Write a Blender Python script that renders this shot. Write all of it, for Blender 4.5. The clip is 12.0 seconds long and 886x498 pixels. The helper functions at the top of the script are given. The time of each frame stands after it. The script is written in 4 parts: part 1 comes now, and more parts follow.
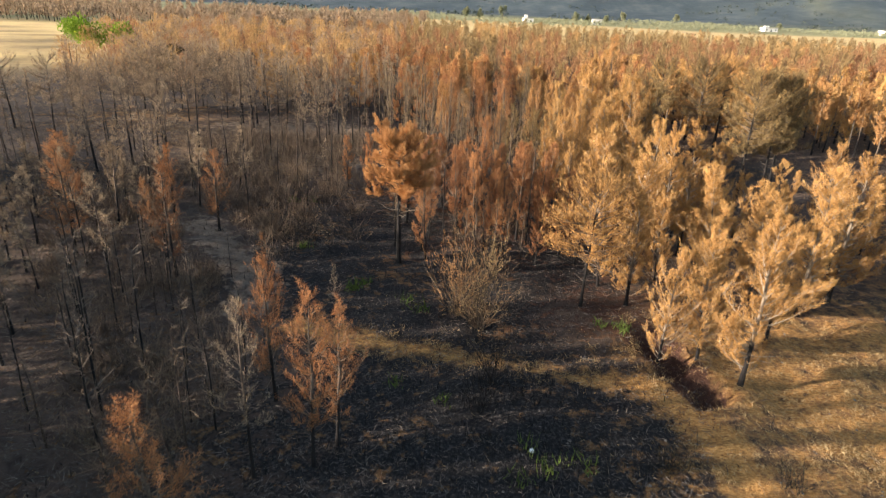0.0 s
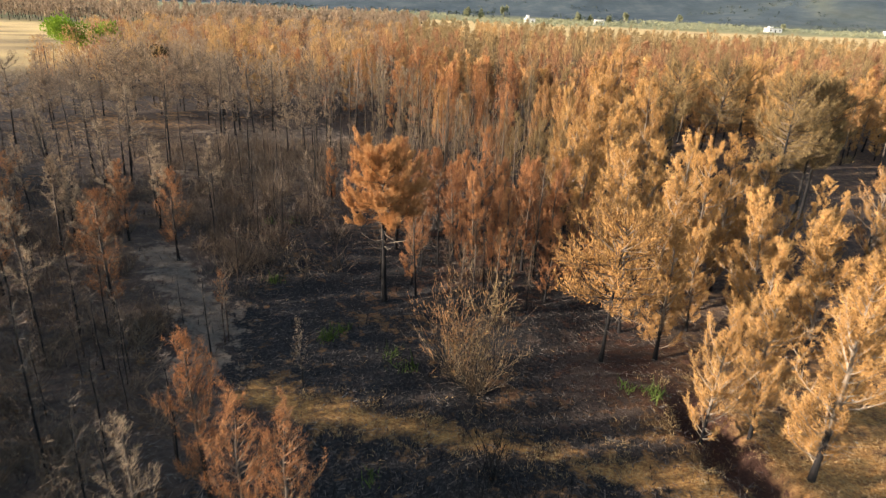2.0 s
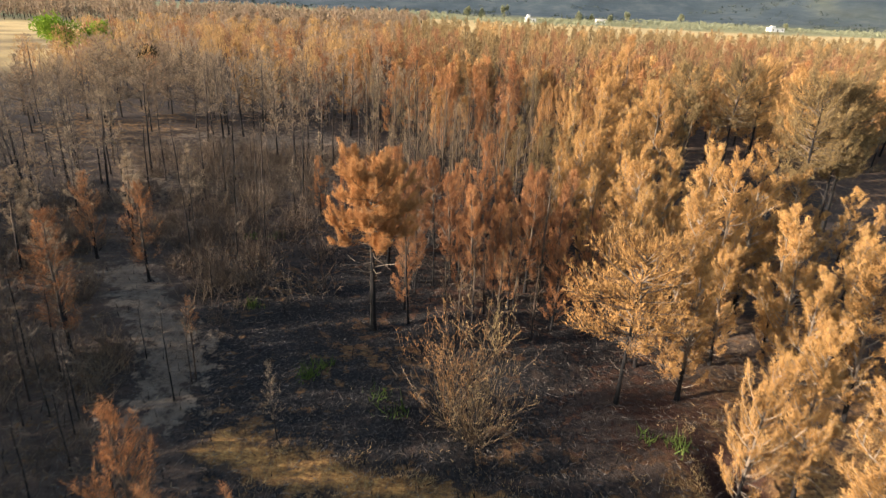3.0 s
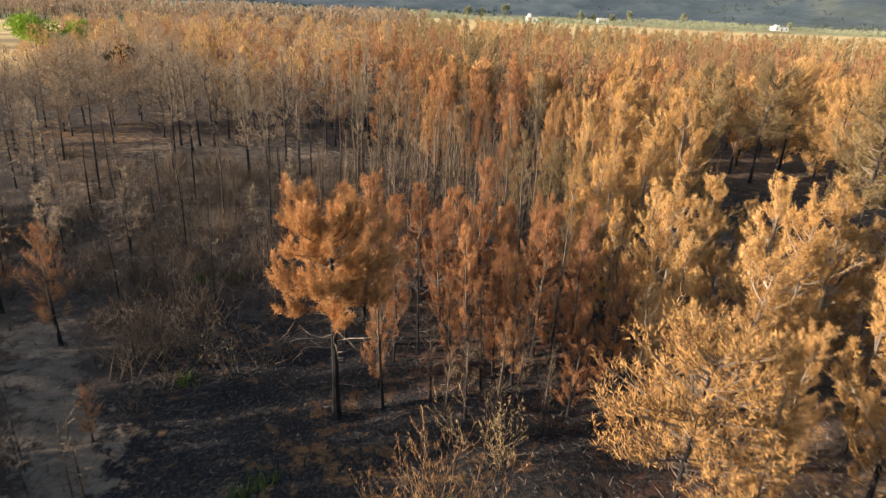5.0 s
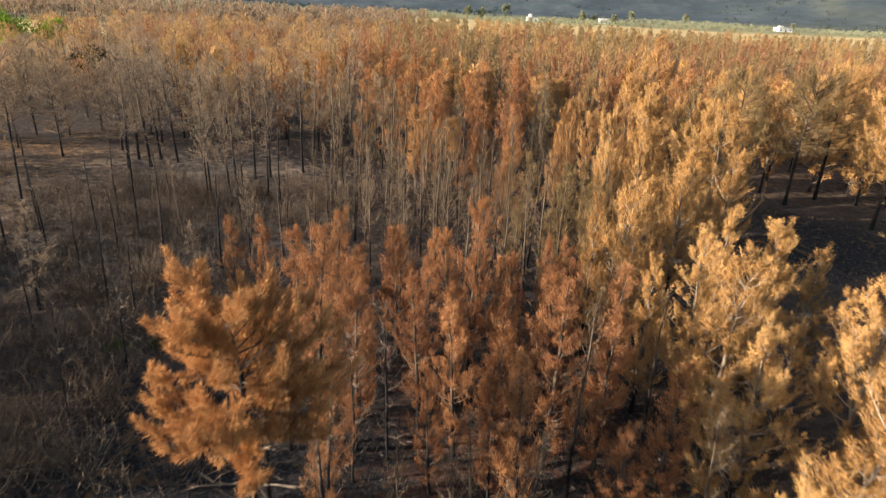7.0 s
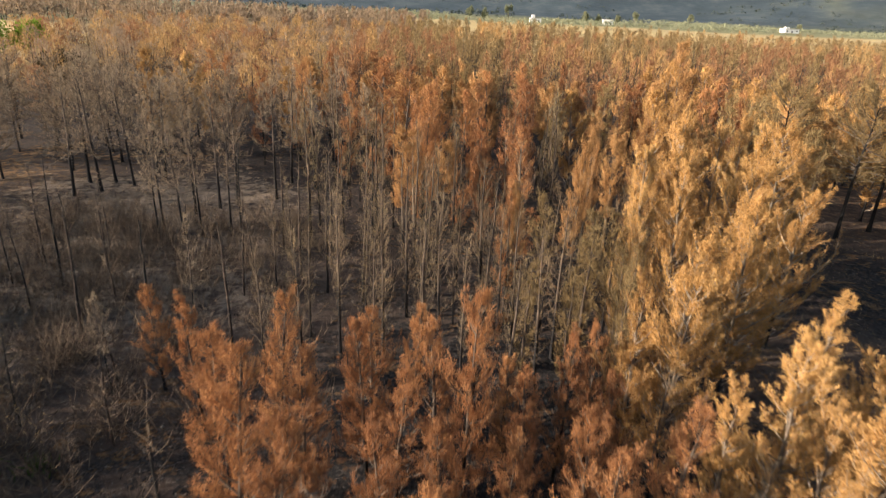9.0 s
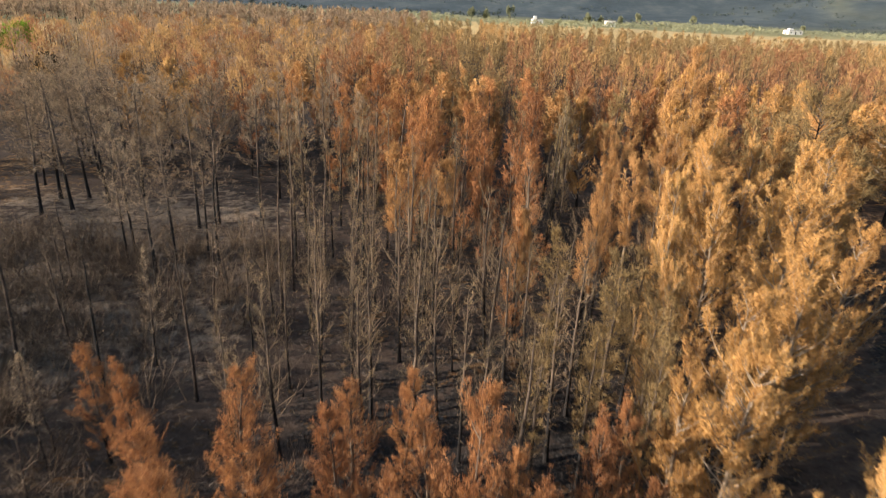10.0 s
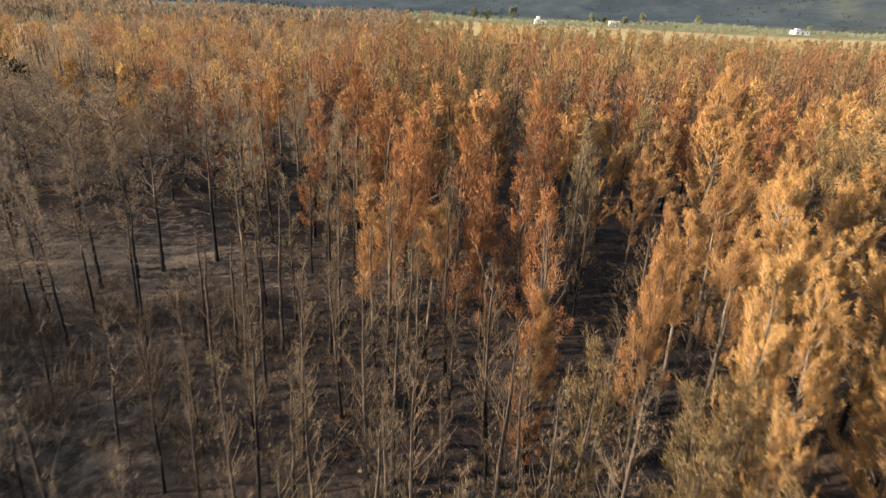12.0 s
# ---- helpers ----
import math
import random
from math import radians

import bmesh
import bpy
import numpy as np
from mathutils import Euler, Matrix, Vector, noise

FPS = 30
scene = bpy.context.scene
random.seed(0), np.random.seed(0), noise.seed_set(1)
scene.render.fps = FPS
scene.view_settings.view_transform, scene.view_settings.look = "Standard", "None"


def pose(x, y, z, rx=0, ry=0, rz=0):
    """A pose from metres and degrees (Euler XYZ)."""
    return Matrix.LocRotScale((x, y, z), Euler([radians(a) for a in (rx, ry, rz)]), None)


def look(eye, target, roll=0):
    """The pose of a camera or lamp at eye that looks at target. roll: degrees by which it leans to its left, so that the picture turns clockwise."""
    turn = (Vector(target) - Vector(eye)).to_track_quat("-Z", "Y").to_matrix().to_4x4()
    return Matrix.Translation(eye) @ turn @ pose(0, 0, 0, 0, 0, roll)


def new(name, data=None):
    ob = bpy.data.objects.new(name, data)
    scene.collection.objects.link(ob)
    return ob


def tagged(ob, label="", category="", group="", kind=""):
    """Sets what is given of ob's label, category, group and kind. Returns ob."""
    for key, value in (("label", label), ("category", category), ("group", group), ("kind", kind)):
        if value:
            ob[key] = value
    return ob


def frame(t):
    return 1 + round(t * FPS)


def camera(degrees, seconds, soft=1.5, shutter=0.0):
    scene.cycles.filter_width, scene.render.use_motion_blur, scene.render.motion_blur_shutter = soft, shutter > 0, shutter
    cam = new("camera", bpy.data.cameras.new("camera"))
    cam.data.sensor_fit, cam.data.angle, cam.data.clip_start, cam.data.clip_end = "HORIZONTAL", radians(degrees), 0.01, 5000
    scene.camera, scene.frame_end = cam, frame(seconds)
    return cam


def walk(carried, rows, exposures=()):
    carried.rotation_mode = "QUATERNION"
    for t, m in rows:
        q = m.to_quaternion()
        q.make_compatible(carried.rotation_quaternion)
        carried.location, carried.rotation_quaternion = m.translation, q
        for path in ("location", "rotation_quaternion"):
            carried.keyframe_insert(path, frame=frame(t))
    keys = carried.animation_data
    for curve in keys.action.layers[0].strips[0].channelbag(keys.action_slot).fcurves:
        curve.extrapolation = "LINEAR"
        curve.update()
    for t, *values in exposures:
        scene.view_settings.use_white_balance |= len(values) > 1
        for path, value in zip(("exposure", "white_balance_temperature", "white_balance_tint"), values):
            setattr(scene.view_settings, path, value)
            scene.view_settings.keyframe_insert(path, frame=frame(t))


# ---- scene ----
cam = camera(71.6, 12.0, soft=1.25, shutter=0.6)
METRES, EYE, TILT, LEAN, TURN = 44.0, 14.0, -22.0, -2.4, 0.0
ROWS = [
    (0.0, 0.0, 0.0, 0.0, -0.0, -0.0, 0.0),
    (0.5, 0.0023, 0.0273, 0.0162, 0.03, 0.05, -0.01),
    (1.0, 0.0056, 0.0567, 0.032, 0.05, 0.04, -0.01),
    (1.5, 0.01, 0.0881, 0.0494, 0.08, 0.05, -0.02),
    (2.0, 0.0143, 0.1207, 0.0667, 0.1, 0.05, -0.05),
    (2.5, 0.0187, 0.1544, 0.085, 0.11, 0.02, -0.06),
    (3.0, 0.0225, 0.1881, 0.1053, 0.15, 0.01, -0.06),
    (5.0, 0.0426, 0.3308, 0.1891, 0.21, -0.04, -0.06),
    (5.5, 0.0476, 0.3677, 0.2097, 0.2, -0.05, -0.09),
    (6.0, 0.0541, 0.4051, 0.2312, 0.23, -0.05, -0.11),
    (6.5, 0.0602, 0.4415, 0.2521, 0.2, -0.05, -0.17),
    (7.0, 0.0657, 0.4783, 0.2729, 0.21, -0.02, -0.17),
    (9.0, 0.0819, 0.6234, 0.3685, 0.39, 0.03, -0.28),
    (9.5, 0.0846, 0.6605, 0.3932, 0.47, 0.09, -0.29),
    (10.0, 0.0854, 0.6978, 0.4193, 0.5, 0.12, -0.34),
    (10.5, 0.0872, 0.7349, 0.4434, 0.57, 0.13, -0.33),
    (11.0, 0.0901, 0.7729, 0.4683, 0.62, 0.12, -0.32),
    (11.5, 0.0942, 0.8097, 0.4926, 0.71, 0.11, -0.32),
    (12.0, 0.1, 0.8486, 0.5172, 0.71, 0.13, -0.38),
]
walk(cam, [(t, pose(0, 0, EYE, TILT, LEAN, TURN) @ pose(METRES * x * 0.605, METRES * y, METRES * z * 0.605, 90 + pitch, roll, yaw)) for t, x, y, z, yaw, pitch, roll in ROWS],
     exposures=[(0.0, 1.84), (6.0, 1.70), (9.0, 1.58), (12.0, 1.45)])

# ---- light ----
SUN_FROM = Vector((-0.96, -0.20, 0.0)).normalized()
SUN_HEIGHT = radians(13.5)
world = bpy.data.worlds.new("sky_world")
scene.world = world
world.use_nodes = True
wn = world.node_tree
sky = wn.nodes.new("ShaderNodeTexSky")
sky.sky_type = "NISHITA"
sky.sun_disc = False
sky.sun_elevation = SUN_HEIGHT
sky.sun_rotation = math.atan2(SUN_FROM.x, SUN_FROM.y)
wn.nodes["Background"].inputs["Strength"].default_value = 0.108
wn.links.new(sky.outputs["Color"], wn.nodes["Background"].inputs["Color"])
sun = new("sun", bpy.data.lights.new("sun", "SUN"))
sun.data.energy, sun.data.angle, sun.data.color = 5.0, radians(0.6), (1.0, 0.865, 0.745)
sun_way = Vector((SUN_FROM.x * math.cos(SUN_HEIGHT), SUN_FROM.y * math.cos(SUN_HEIGHT), math.sin(SUN_HEIGHT)))
sun.matrix_world = look(sun_way * 100, (0, 0, 0))


# ---- materials ----
class Nodes:
    """A small helper to wire up a material."""

    def __init__(self, name):
        self.mat = bpy.data.materials.new(name)
        self.mat.use_nodes = True
        self.tree = self.mat.node_tree
        self.tree.nodes.clear()
        self.out = self.tree.nodes.new("ShaderNodeOutputMaterial")

    def node(self, kind, **values):
        n = self.tree.nodes.new(kind)
        for key, value in values.items():
            sock = n.inputs[key.replace("_", " ")] if key.replace("_", " ") in n.inputs else n.inputs[key]
            if isinstance(value, bpy.types.NodeSocket):
                self.tree.links.new(value, sock)
            else:
                sock.default_value = value
        return n

    def noise(self, vector, scale, detail=4.0, rough=0.6):
        n = self.node("ShaderNodeTexNoise", Scale=scale, Detail=detail, Roughness=rough)
        if vector is not None:
            self.tree.links.new(vector, n.inputs["Vector"])
        return n.outputs["Fac"]

    def ramp(self, fac, stops):
        n = self.tree.nodes.new("ShaderNodeValToRGB")
        while len(n.color_ramp.elements) < len(stops):
            n.color_ramp.elements.new(0.5)
        for e, (p, c) in zip(n.color_ramp.elements, stops):
            e.position = p
            e.color = (*c, 1) if len(c) == 3 else c
        self.tree.links.new(fac, n.inputs["Fac"])
        return n.outputs["Color"]

    def mix(self, fac, a, b, how="MIX"):
        n = self.tree.nodes.new("ShaderNodeMix")
        n.data_type, n.blend_type = "RGBA", how
        for sock, value in ((n.inputs[0], fac), (n.inputs[6], a), (n.inputs[7], b)):
            if isinstance(value, bpy.types.NodeSocket):
                self.tree.links.new(value, sock)
            else:
                sock.default_value = value if not isinstance(value, tuple) else (*value[:3], 1)
        return n.outputs[2]

    def maths(self, how, a, b=0.5, clamp=False):
        n = self.tree.nodes.new("ShaderNodeMath")
        n.operation, n.use_clamp = how, clamp
        for sock, value in ((n.inputs[0], a), (n.inputs[1], b)):
            if isinstance(value, bpy.types.NodeSocket):
                self.tree.links.new(value, sock)
            else:
                sock.default_value = value
        return n.outputs[0]

    def bump(self, height, strength=0.4, distance=0.05):
        return self.node("ShaderNodeBump", Height=height, Strength=strength, Distance=distance).outputs["Normal"]

    def finish(self, color, rough=0.9, normal=None, metallic=0.0, spec=0.2):
        p = self.node("ShaderNodeBsdfPrincipled", Roughness=rough, Metallic=metallic)
        p.inputs["Specular IOR Level"].default_value = spec
        if isinstance(color, bpy.types.NodeSocket):
            self.tree.links.new(color, p.inputs["Base Color"])
        else:
            p.inputs["Base Color"].default_value = (*color, 1)
        if normal is not None:
            self.tree.links.new(normal, p.inputs["Normal"])
        self.tree.links.new(p.outputs[0], self.out.inputs["Surface"])
        return self.mat


def leaf_material(name, dull, middle, bright, through_light=0.22, tufted=False):
    """Dry or green leaves: colour by tree, by clump and by single blade, with light coming through.
    tufted: the needles stand in soft tufts that share the crown's rounding."""
    n = Nodes(name)
    info = n.node("ShaderNodeObjectInfo").outputs["Random"]
    geo = n.node("ShaderNodeNewGeometry").outputs
    coord = n.node("ShaderNodeTexCoord").outputs["Object"]
    clump, shoot = n.noise(coord, 0.8, 3.0), n.noise(coord, 5.0, 2.0)
    fac = n.maths("ADD", n.maths("MULTIPLY", info, 0.30), n.maths("MULTIPLY", geo["Random Per Island"], 0.26))
    fac = n.maths("ADD", fac, n.maths("MULTIPLY", n.maths("SUBTRACT", clump, 0.25), 0.55))
    fac = n.maths("ADD", fac, n.maths("MULTIPLY", n.maths("SUBTRACT", shoot, 0.38), 0.6), True)
    color = n.ramp(fac, [(0.1, dull), (0.5, middle), (0.9, bright)])
    d = n.node("ShaderNodeBsdfDiffuse", Color=color)
    t = n.node("ShaderNodeBsdfTranslucent", Color=color)
    if tufted:
        out = n.node("ShaderNodeVectorMath")
        out.operation = "MULTIPLY_ADD"
        n.tree.links.new(coord, out.inputs[0])
        out.inputs[1].default_value, out.inputs[2].default_value = (1.0, 1.0, 0.22), (0.0, 0.0, -0.35)
        turned = n.tree.nodes.new("ShaderNodeVectorTransform")
        turned.vector_type, turned.convert_from, turned.convert_to = "NORMAL", "OBJECT", "WORLD"
        n.tree.links.new(out.outputs[0], turned.inputs[0])
        blend = n.tree.nodes.new("ShaderNodeMix")
        blend.data_type = "VECTOR"
        blend.inputs[0].default_value = 0.25
        n.tree.links.new(geo["Normal"], blend.inputs[4])
        n.tree.links.new(turned.outputs[0], blend.inputs[5])
        even = n.node("ShaderNodeVectorMath")
        even.operation = "NORMALIZE"
        n.tree.links.new(blend.outputs[1], even.inputs[0])
        n.tree.links.new(even.outputs[0], d.inputs["Normal"])
    m = n.node("ShaderNodeMixShader", Fac=through_light)
    n.tree.links.new(d.outputs[0], m.inputs[1])
    n.tree.links.new(t.outputs[0], m.inputs[2])
    n.tree.links.new(m.outputs[0], n.out.inputs["Surface"])
    return n.mat


def bark_material(name, low, high, pale, charred_to=0.0):
    """Bark with furrows and blotches, black from the ground up to the height that the flames reached."""
    n = Nodes(name)
    coord = n.node("ShaderNodeTexCoord").outputs["Object"]
    stretch = n.node("ShaderNodeMapping", Vector=coord)
    stretch.inputs["Scale"].default_value = (6, 6, 1.2)
    furrow = n.noise(stretch.outputs[0], 3.0, 5.0)
    blotch = n.noise(coord, 0.9, 3.0)
    color = n.mix(n.ramp(blotch, [(0.42, (0, 0, 0)), (0.62, (1, 1, 1))]), low, high)
    color = n.mix(n.ramp(furrow, [(0.58, (0, 0, 0)), (0.75, (1, 1, 1))]), color, pale)
    if charred_to:
        height = n.node("ShaderNodeSeparateXYZ", Vector=coord).outputs["Z"]
        flame = n.maths("ADD", n.maths("DIVIDE", height, charred_to), n.maths("MULTIPLY", n.maths("SUBTRACT", blotch, 0.5), 1.2))
        color = n.mix(n.ramp(n.maths("MULTIPLY", flame, 0.5), [(0.42, (0, 0, 0)), (0.58, (1, 1, 1))]), (0.014, 0.012, 0.011), color)
    return n.finish(color, 0.95, n.bump(furrow, 0.6, 0.03))


NEEDLE_RUST = leaf_material("rust_needles", (0.105, 0.046, 0.026), (0.295, 0.133, 0.057), (0.50, 0.255, 0.105), tufted=True)
NEEDLE_AMBER = leaf_material("amber_needles", (0.115, 0.053, 0.026), (0.35, 0.170, 0.068), (0.57, 0.315, 0.125), tufted=True)
NEEDLE_GOLD = leaf_material("golden_needles", (0.135, 0.068, 0.027), (0.40, 0.222, 0.080), (0.55, 0.342, 0.130), 0.13, tufted=True)
NEEDLE_OCHRE = leaf_material("ochre_needles", (0.13, 0.066, 0.030), (0.35, 0.185, 0.074), (0.55, 0.335, 0.142), tufted=True)
# Needles of the distant woods: haze painted in as paler, flatter colour.
HAZED_RUST = leaf_material("hazed_rust_needles", (0.15, 0.075, 0.042), (0.29, 0.150, 0.075), (0.43, 0.25, 0.125), 0.35)
HAZED_GOLD = leaf_material("hazed_golden_needles", (0.20, 0.115, 0.052), (0.39, 0.235, 0.098), (0.54, 0.36, 0.155), 0.35)
HAZED_OLIVE = leaf_material("hazed_olive_needles", (0.14, 0.095, 0.048), (0.28, 0.19, 0.088), (0.42, 0.30, 0.145), 0.35)
HAZED_DUN = leaf_material("hazed_dun_needles", (0.14, 0.098, 0.066), (0.28, 0.20, 0.13), (0.44, 0.33, 0.21), 0.35)
NEEDLE_GREY = leaf_material("grey_brown_needles", (0.085, 0.055, 0.032), (0.20, 0.145, 0.080), (0.36, 0.275, 0.16))
NEEDLE_DUN = leaf_material("dun_needles", (0.115, 0.082, 0.056), (0.27, 0.196, 0.125), (0.43, 0.33, 0.215))
NEEDLE_OLIVE = leaf_material("olive_brown_needles", (0.075, 0.050, 0.025), (0.215, 0.148, 0.068), (0.36, 0.26, 0.122))
LEAF_STRAW = leaf_material("straw_blades", (0.16, 0.105, 0.05), (0.36, 0.25, 0.12), (0.55, 0.42, 0.23))
LEAF_GREEN = leaf_material("green_leaves", (0.03, 0.045, 0.014), (0.066, 0.095, 0.024), (0.15, 0.175, 0.05))
LEAF_LIME = leaf_material("lime_leaves", (0.08, 0.13, 0.015), (0.20, 0.29, 0.035), (0.38, 0.46, 0.09))
LEAF_GROVE = leaf_material("grove_leaves", (0.11, 0.12, 0.075), (0.21, 0.215, 0.13), (0.33, 0.32, 0.20), 0.3)
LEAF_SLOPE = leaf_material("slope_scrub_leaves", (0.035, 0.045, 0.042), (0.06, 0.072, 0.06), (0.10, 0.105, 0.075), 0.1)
LEAF_ASH = leaf_material("ash_litter", (0.05, 0.043, 0.036), (0.16, 0.135, 0.11), (0.44, 0.38, 0.31), 0.1)
LEAF_DARK = leaf_material("dark_leaves", (0.03, 0.026, 0.014), (0.075, 0.055, 0.028), (0.14, 0.095, 0.045), 0.2)
BARK_CHAR = bark_material("charred_bark", (0.008, 0.0075, 0.007), (0.018, 0.015, 0.013), (0.036, 0.029, 0.024))
BARK_SINGED = bark_material("singed_bark", (0.022, 0.016, 0.013), (0.080, 0.056, 0.040), (0.25, 0.187, 0.135))
BARK_FLAMED = bark_material("flame_blackened_bark", (0.10, 0.075, 0.055), (0.19, 0.145, 0.10), (0.40, 0.32, 0.235), 1.9)
BARK_SMOKED = bark_material("smoke_darkened_bark", (0.045, 0.034, 0.026), (0.115, 0.084, 0.060), (0.27, 0.21, 0.155), 3.0)
BARK_GREY = bark_material("grey_bark", (0.055, 0.043, 0.034), (0.14, 0.105, 0.075), (0.30, 0.24, 0.18))
BARK_TAN = bark_material("tan_twigs", (0.075, 0.052, 0.034), (0.165, 0.116, 0.074), (0.37, 0.275, 0.185))
BARK_PALE = bark_material("dry_pale_bark", (0.16, 0.125, 0.09), (0.30, 0.24, 0.175), (0.50, 0.43, 0.34))


def ground_material():
    n = Nodes("burnt_ground")
    pos = n.node("ShaderNodeNewGeometry").outputs["Position"]

    def layer(key):
        a = n.tree.nodes.new("ShaderNodeAttribute")
        a.attribute_name = key
        return a.outputs["Fac"]

    big, mid = n.noise(pos, 0.22, 5.0), n.noise(pos, 1.6, 6.0, 0.7)
    fine, grain = n.noise(pos, 9.0, 5.0, 0.75), n.noise(pos, 38.0, 3.0, 0.7)
    streak_map = n.node("ShaderNodeMapping", Vector=pos)
    streak_map.inputs["Scale"].default_value = (1.0, 3.2, 1.0)
    litter = n.noise(streak_map.outputs[0], 5.0, 6.0, 0.8)
    black = n.ramp(fine, [(0.32, (0.0075, 0.0070, 0.0070)), (0.52, (0.021, 0.0190, 0.0178)), (0.76, (0.11, 0.096, 0.084))])
    brown = n.ramp(mid, [(0.30, (0.038, 0.026, 0.020)), (0.52, (0.088, 0.062, 0.045)), (0.75, (0.20, 0.142, 0.10))])
    straw = n.ramp(litter, [(0.34, (0.085, 0.040, 0.018)), (0.49, (0.33, 0.165, 0.052)), (0.68, (0.63, 0.375, 0.13))])
    red = n.ramp(fine, [(0.3, (0.032, 0.017, 0.012)), (0.7, (0.095, 0.048, 0.032))])
    track = n.ramp(mid, [(0.3, (0.095, 0.072, 0.052)), (0.7, (0.20, 0.152, 0.108))])
    field = n.ramp(n.mix(0.5, n.noise(pos, 0.05, 4.0), n.noise(pos, 0.35, 6.0, 0.75)), [(0.35, (0.36, 0.26, 0.13)), (0.55, (0.57, 0.405, 0.175)), (0.7, (0.33, 0.27, 0.14))])
    # Hillside scrub, with the haze of distance mixed in as a blue-grey tint.
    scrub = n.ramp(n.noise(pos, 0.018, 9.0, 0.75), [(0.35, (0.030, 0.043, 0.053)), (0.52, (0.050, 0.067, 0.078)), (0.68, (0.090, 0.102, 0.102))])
    grove = n.ramp(n.noise(pos, 0.03, 6.0, 0.7), [(0.35, (0.14, 0.15, 0.075)), (0.6, (0.26, 0.24, 0.12)), (0.75, (0.38, 0.31, 0.17))])

    def edge(key, soft=0.55):
        """A layer's border broken up by two sizes of patches."""
        w = n.maths("ADD", layer(key), n.maths("MULTIPLY", n.maths("SUBTRACT", n.mix(0.68, big, mid), 0.5), 3.6))
        return n.ramp(w, [(0.5 - soft * 0.3, (0, 0, 0)), (0.5 + soft * 0.3, (1, 1, 1))])

    color = n.mix(edge("char_and_shade"), brown, black)
    color = n.mix(edge("straw", 1.1), color, straw)
    color = n.mix(edge("red"), color, red)
    color = n.mix(edge("track", 0.4), color, track)
    color = n.mix(layer("field"), color, field)
    color = n.mix(layer("grove"), color, grove)
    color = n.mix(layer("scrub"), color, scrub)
    fleck = n.ramp(grain, [(0.70, (0, 0, 0)), (0.78, (1, 1, 1))])
    color = n.mix(n.maths("MULTIPLY", fleck, 0.22), color, (0.30, 0.26, 0.22))
    height = n.maths("ADD", n.maths("MULTIPLY", mid, 2.0), n.maths("ADD", fine, n.maths("MULTIPLY", litter, 0.8)))
    return n.finish(color, 0.95, n.bump(height, 0.7, 0.12), spec=0.1)


GROUND = ground_material()


def plain_material(name, low, high, scale=2.0, rough=0.85):
    n = Nodes(name)
    coord = n.node("ShaderNodeTexCoord").outputs["Object"]
    f = n.noise(coord, scale, 6.0, 0.7)
    return n.finish(n.ramp(f, [(0.3, low), (0.7, high)]), rough, n.bump(f, 0.2, 0.02))


PLASTER = plain_material("white_plaster", (0.62, 0.58, 0.52), (0.80, 0.77, 0.72), 0.4)
ROOFING = plain_material("grey_roof", (0.32, 0.29, 0.26), (0.45, 0.42, 0.38), 0.5)
DARK_GLASS = plain_material("dark_window", (0.02, 0.022, 0.025), (0.04, 0.042, 0.045), 0.5, 0.2)
STONE = plain_material("ashy_stone", (0.05, 0.045, 0.04), (0.17, 0.15, 0.125), 5.0)
LITTER_WHITE = plain_material("white_scrap", (0.66, 0.65, 0.63), (0.80, 0.79, 0.77), 5.0)


# ---- building blocks ----
def mesh_of(name, verts, faces, material):
    me = bpy.data.meshes.new(name)
    me.from_pydata(verts, [], faces)
    me.materials.append(material)
    me.update()
    return me


def fast_tris(name, tri_verts, material):
    """A mesh of loose triangles, from an array of shape (n, 3, 3)."""
    n = len(tri_verts)
    me = bpy.data.meshes.new(name)
    me.vertices.add(3 * n)
    me.vertices.foreach_set("co", np.asarray(tri_verts, np.float32).ravel())
    me.loops.add(3 * n)
    me.loops.foreach_set("vertex_index", np.arange(3 * n, dtype=np.int32))
    me.polygons.add(n)
    me.polygons.foreach_set("loop_start", np.arange(0, 3 * n, 3, dtype=np.int32))
    me.materials.append(material)
    me.update(calc_edges=True)
    return me


def part(name, me, parent, label=""):
    ob = new(name, me)
    if name in ("branchwork", "twigwork", "brushwood", "foliage", "crown"):
        tagged(ob, kind="stuff")
    ob.parent = parent
    return tagged(ob, label)


def unit(v):
    return v / (np.linalg.norm(v, axis=-1, keepdims=True) + 1e-9)


class Wood:
    """Collects tapered tubes into one mesh."""

    def __init__(self):
        self.verts, self.faces, self.count = [], [], 0

    def tube(self, points, radii, sides=5):
        pts = np.asarray(points, float)
        way = unit(np.gradient(pts, axis=0))
        side = unit(np.cross(way, np.array([0.31, 0.17, 0.93]) if abs(way[0][2]) < 0.8 else np.array([1.0, 0.2, 0.0])))
        other = np.cross(way, side)
        last = len(pts) - 1
        a = np.arange(sides) * 2 * math.pi / sides
        round_way = np.cos(a)[None, :, None] * side[:last, None] + np.sin(a)[None, :, None] * other[:last, None]
        rings = pts[:last, None] + np.asarray(radii, float)[:last, None, None] * round_way
        self.verts += [rings.reshape(-1, 3), pts[last:]]
        base, ring, tip = self.count, self.count + (last - 1) * sides, self.count + last * sides
        for k in range(last - 1):
            for s in range(sides):
                p, q = base + k * sides + s, base + k * sides + (s + 1) % sides
                self.faces.append((p, q, q + sides, p + sides))
        for s in range(sides):
            self.faces.append((ring + s, ring + (s + 1) % sides, tip))
        self.count = tip + 1

    def mesh(self, name, material):
        return mesh_of(name, np.concatenate(self.verts).tolist(), self.faces, material)


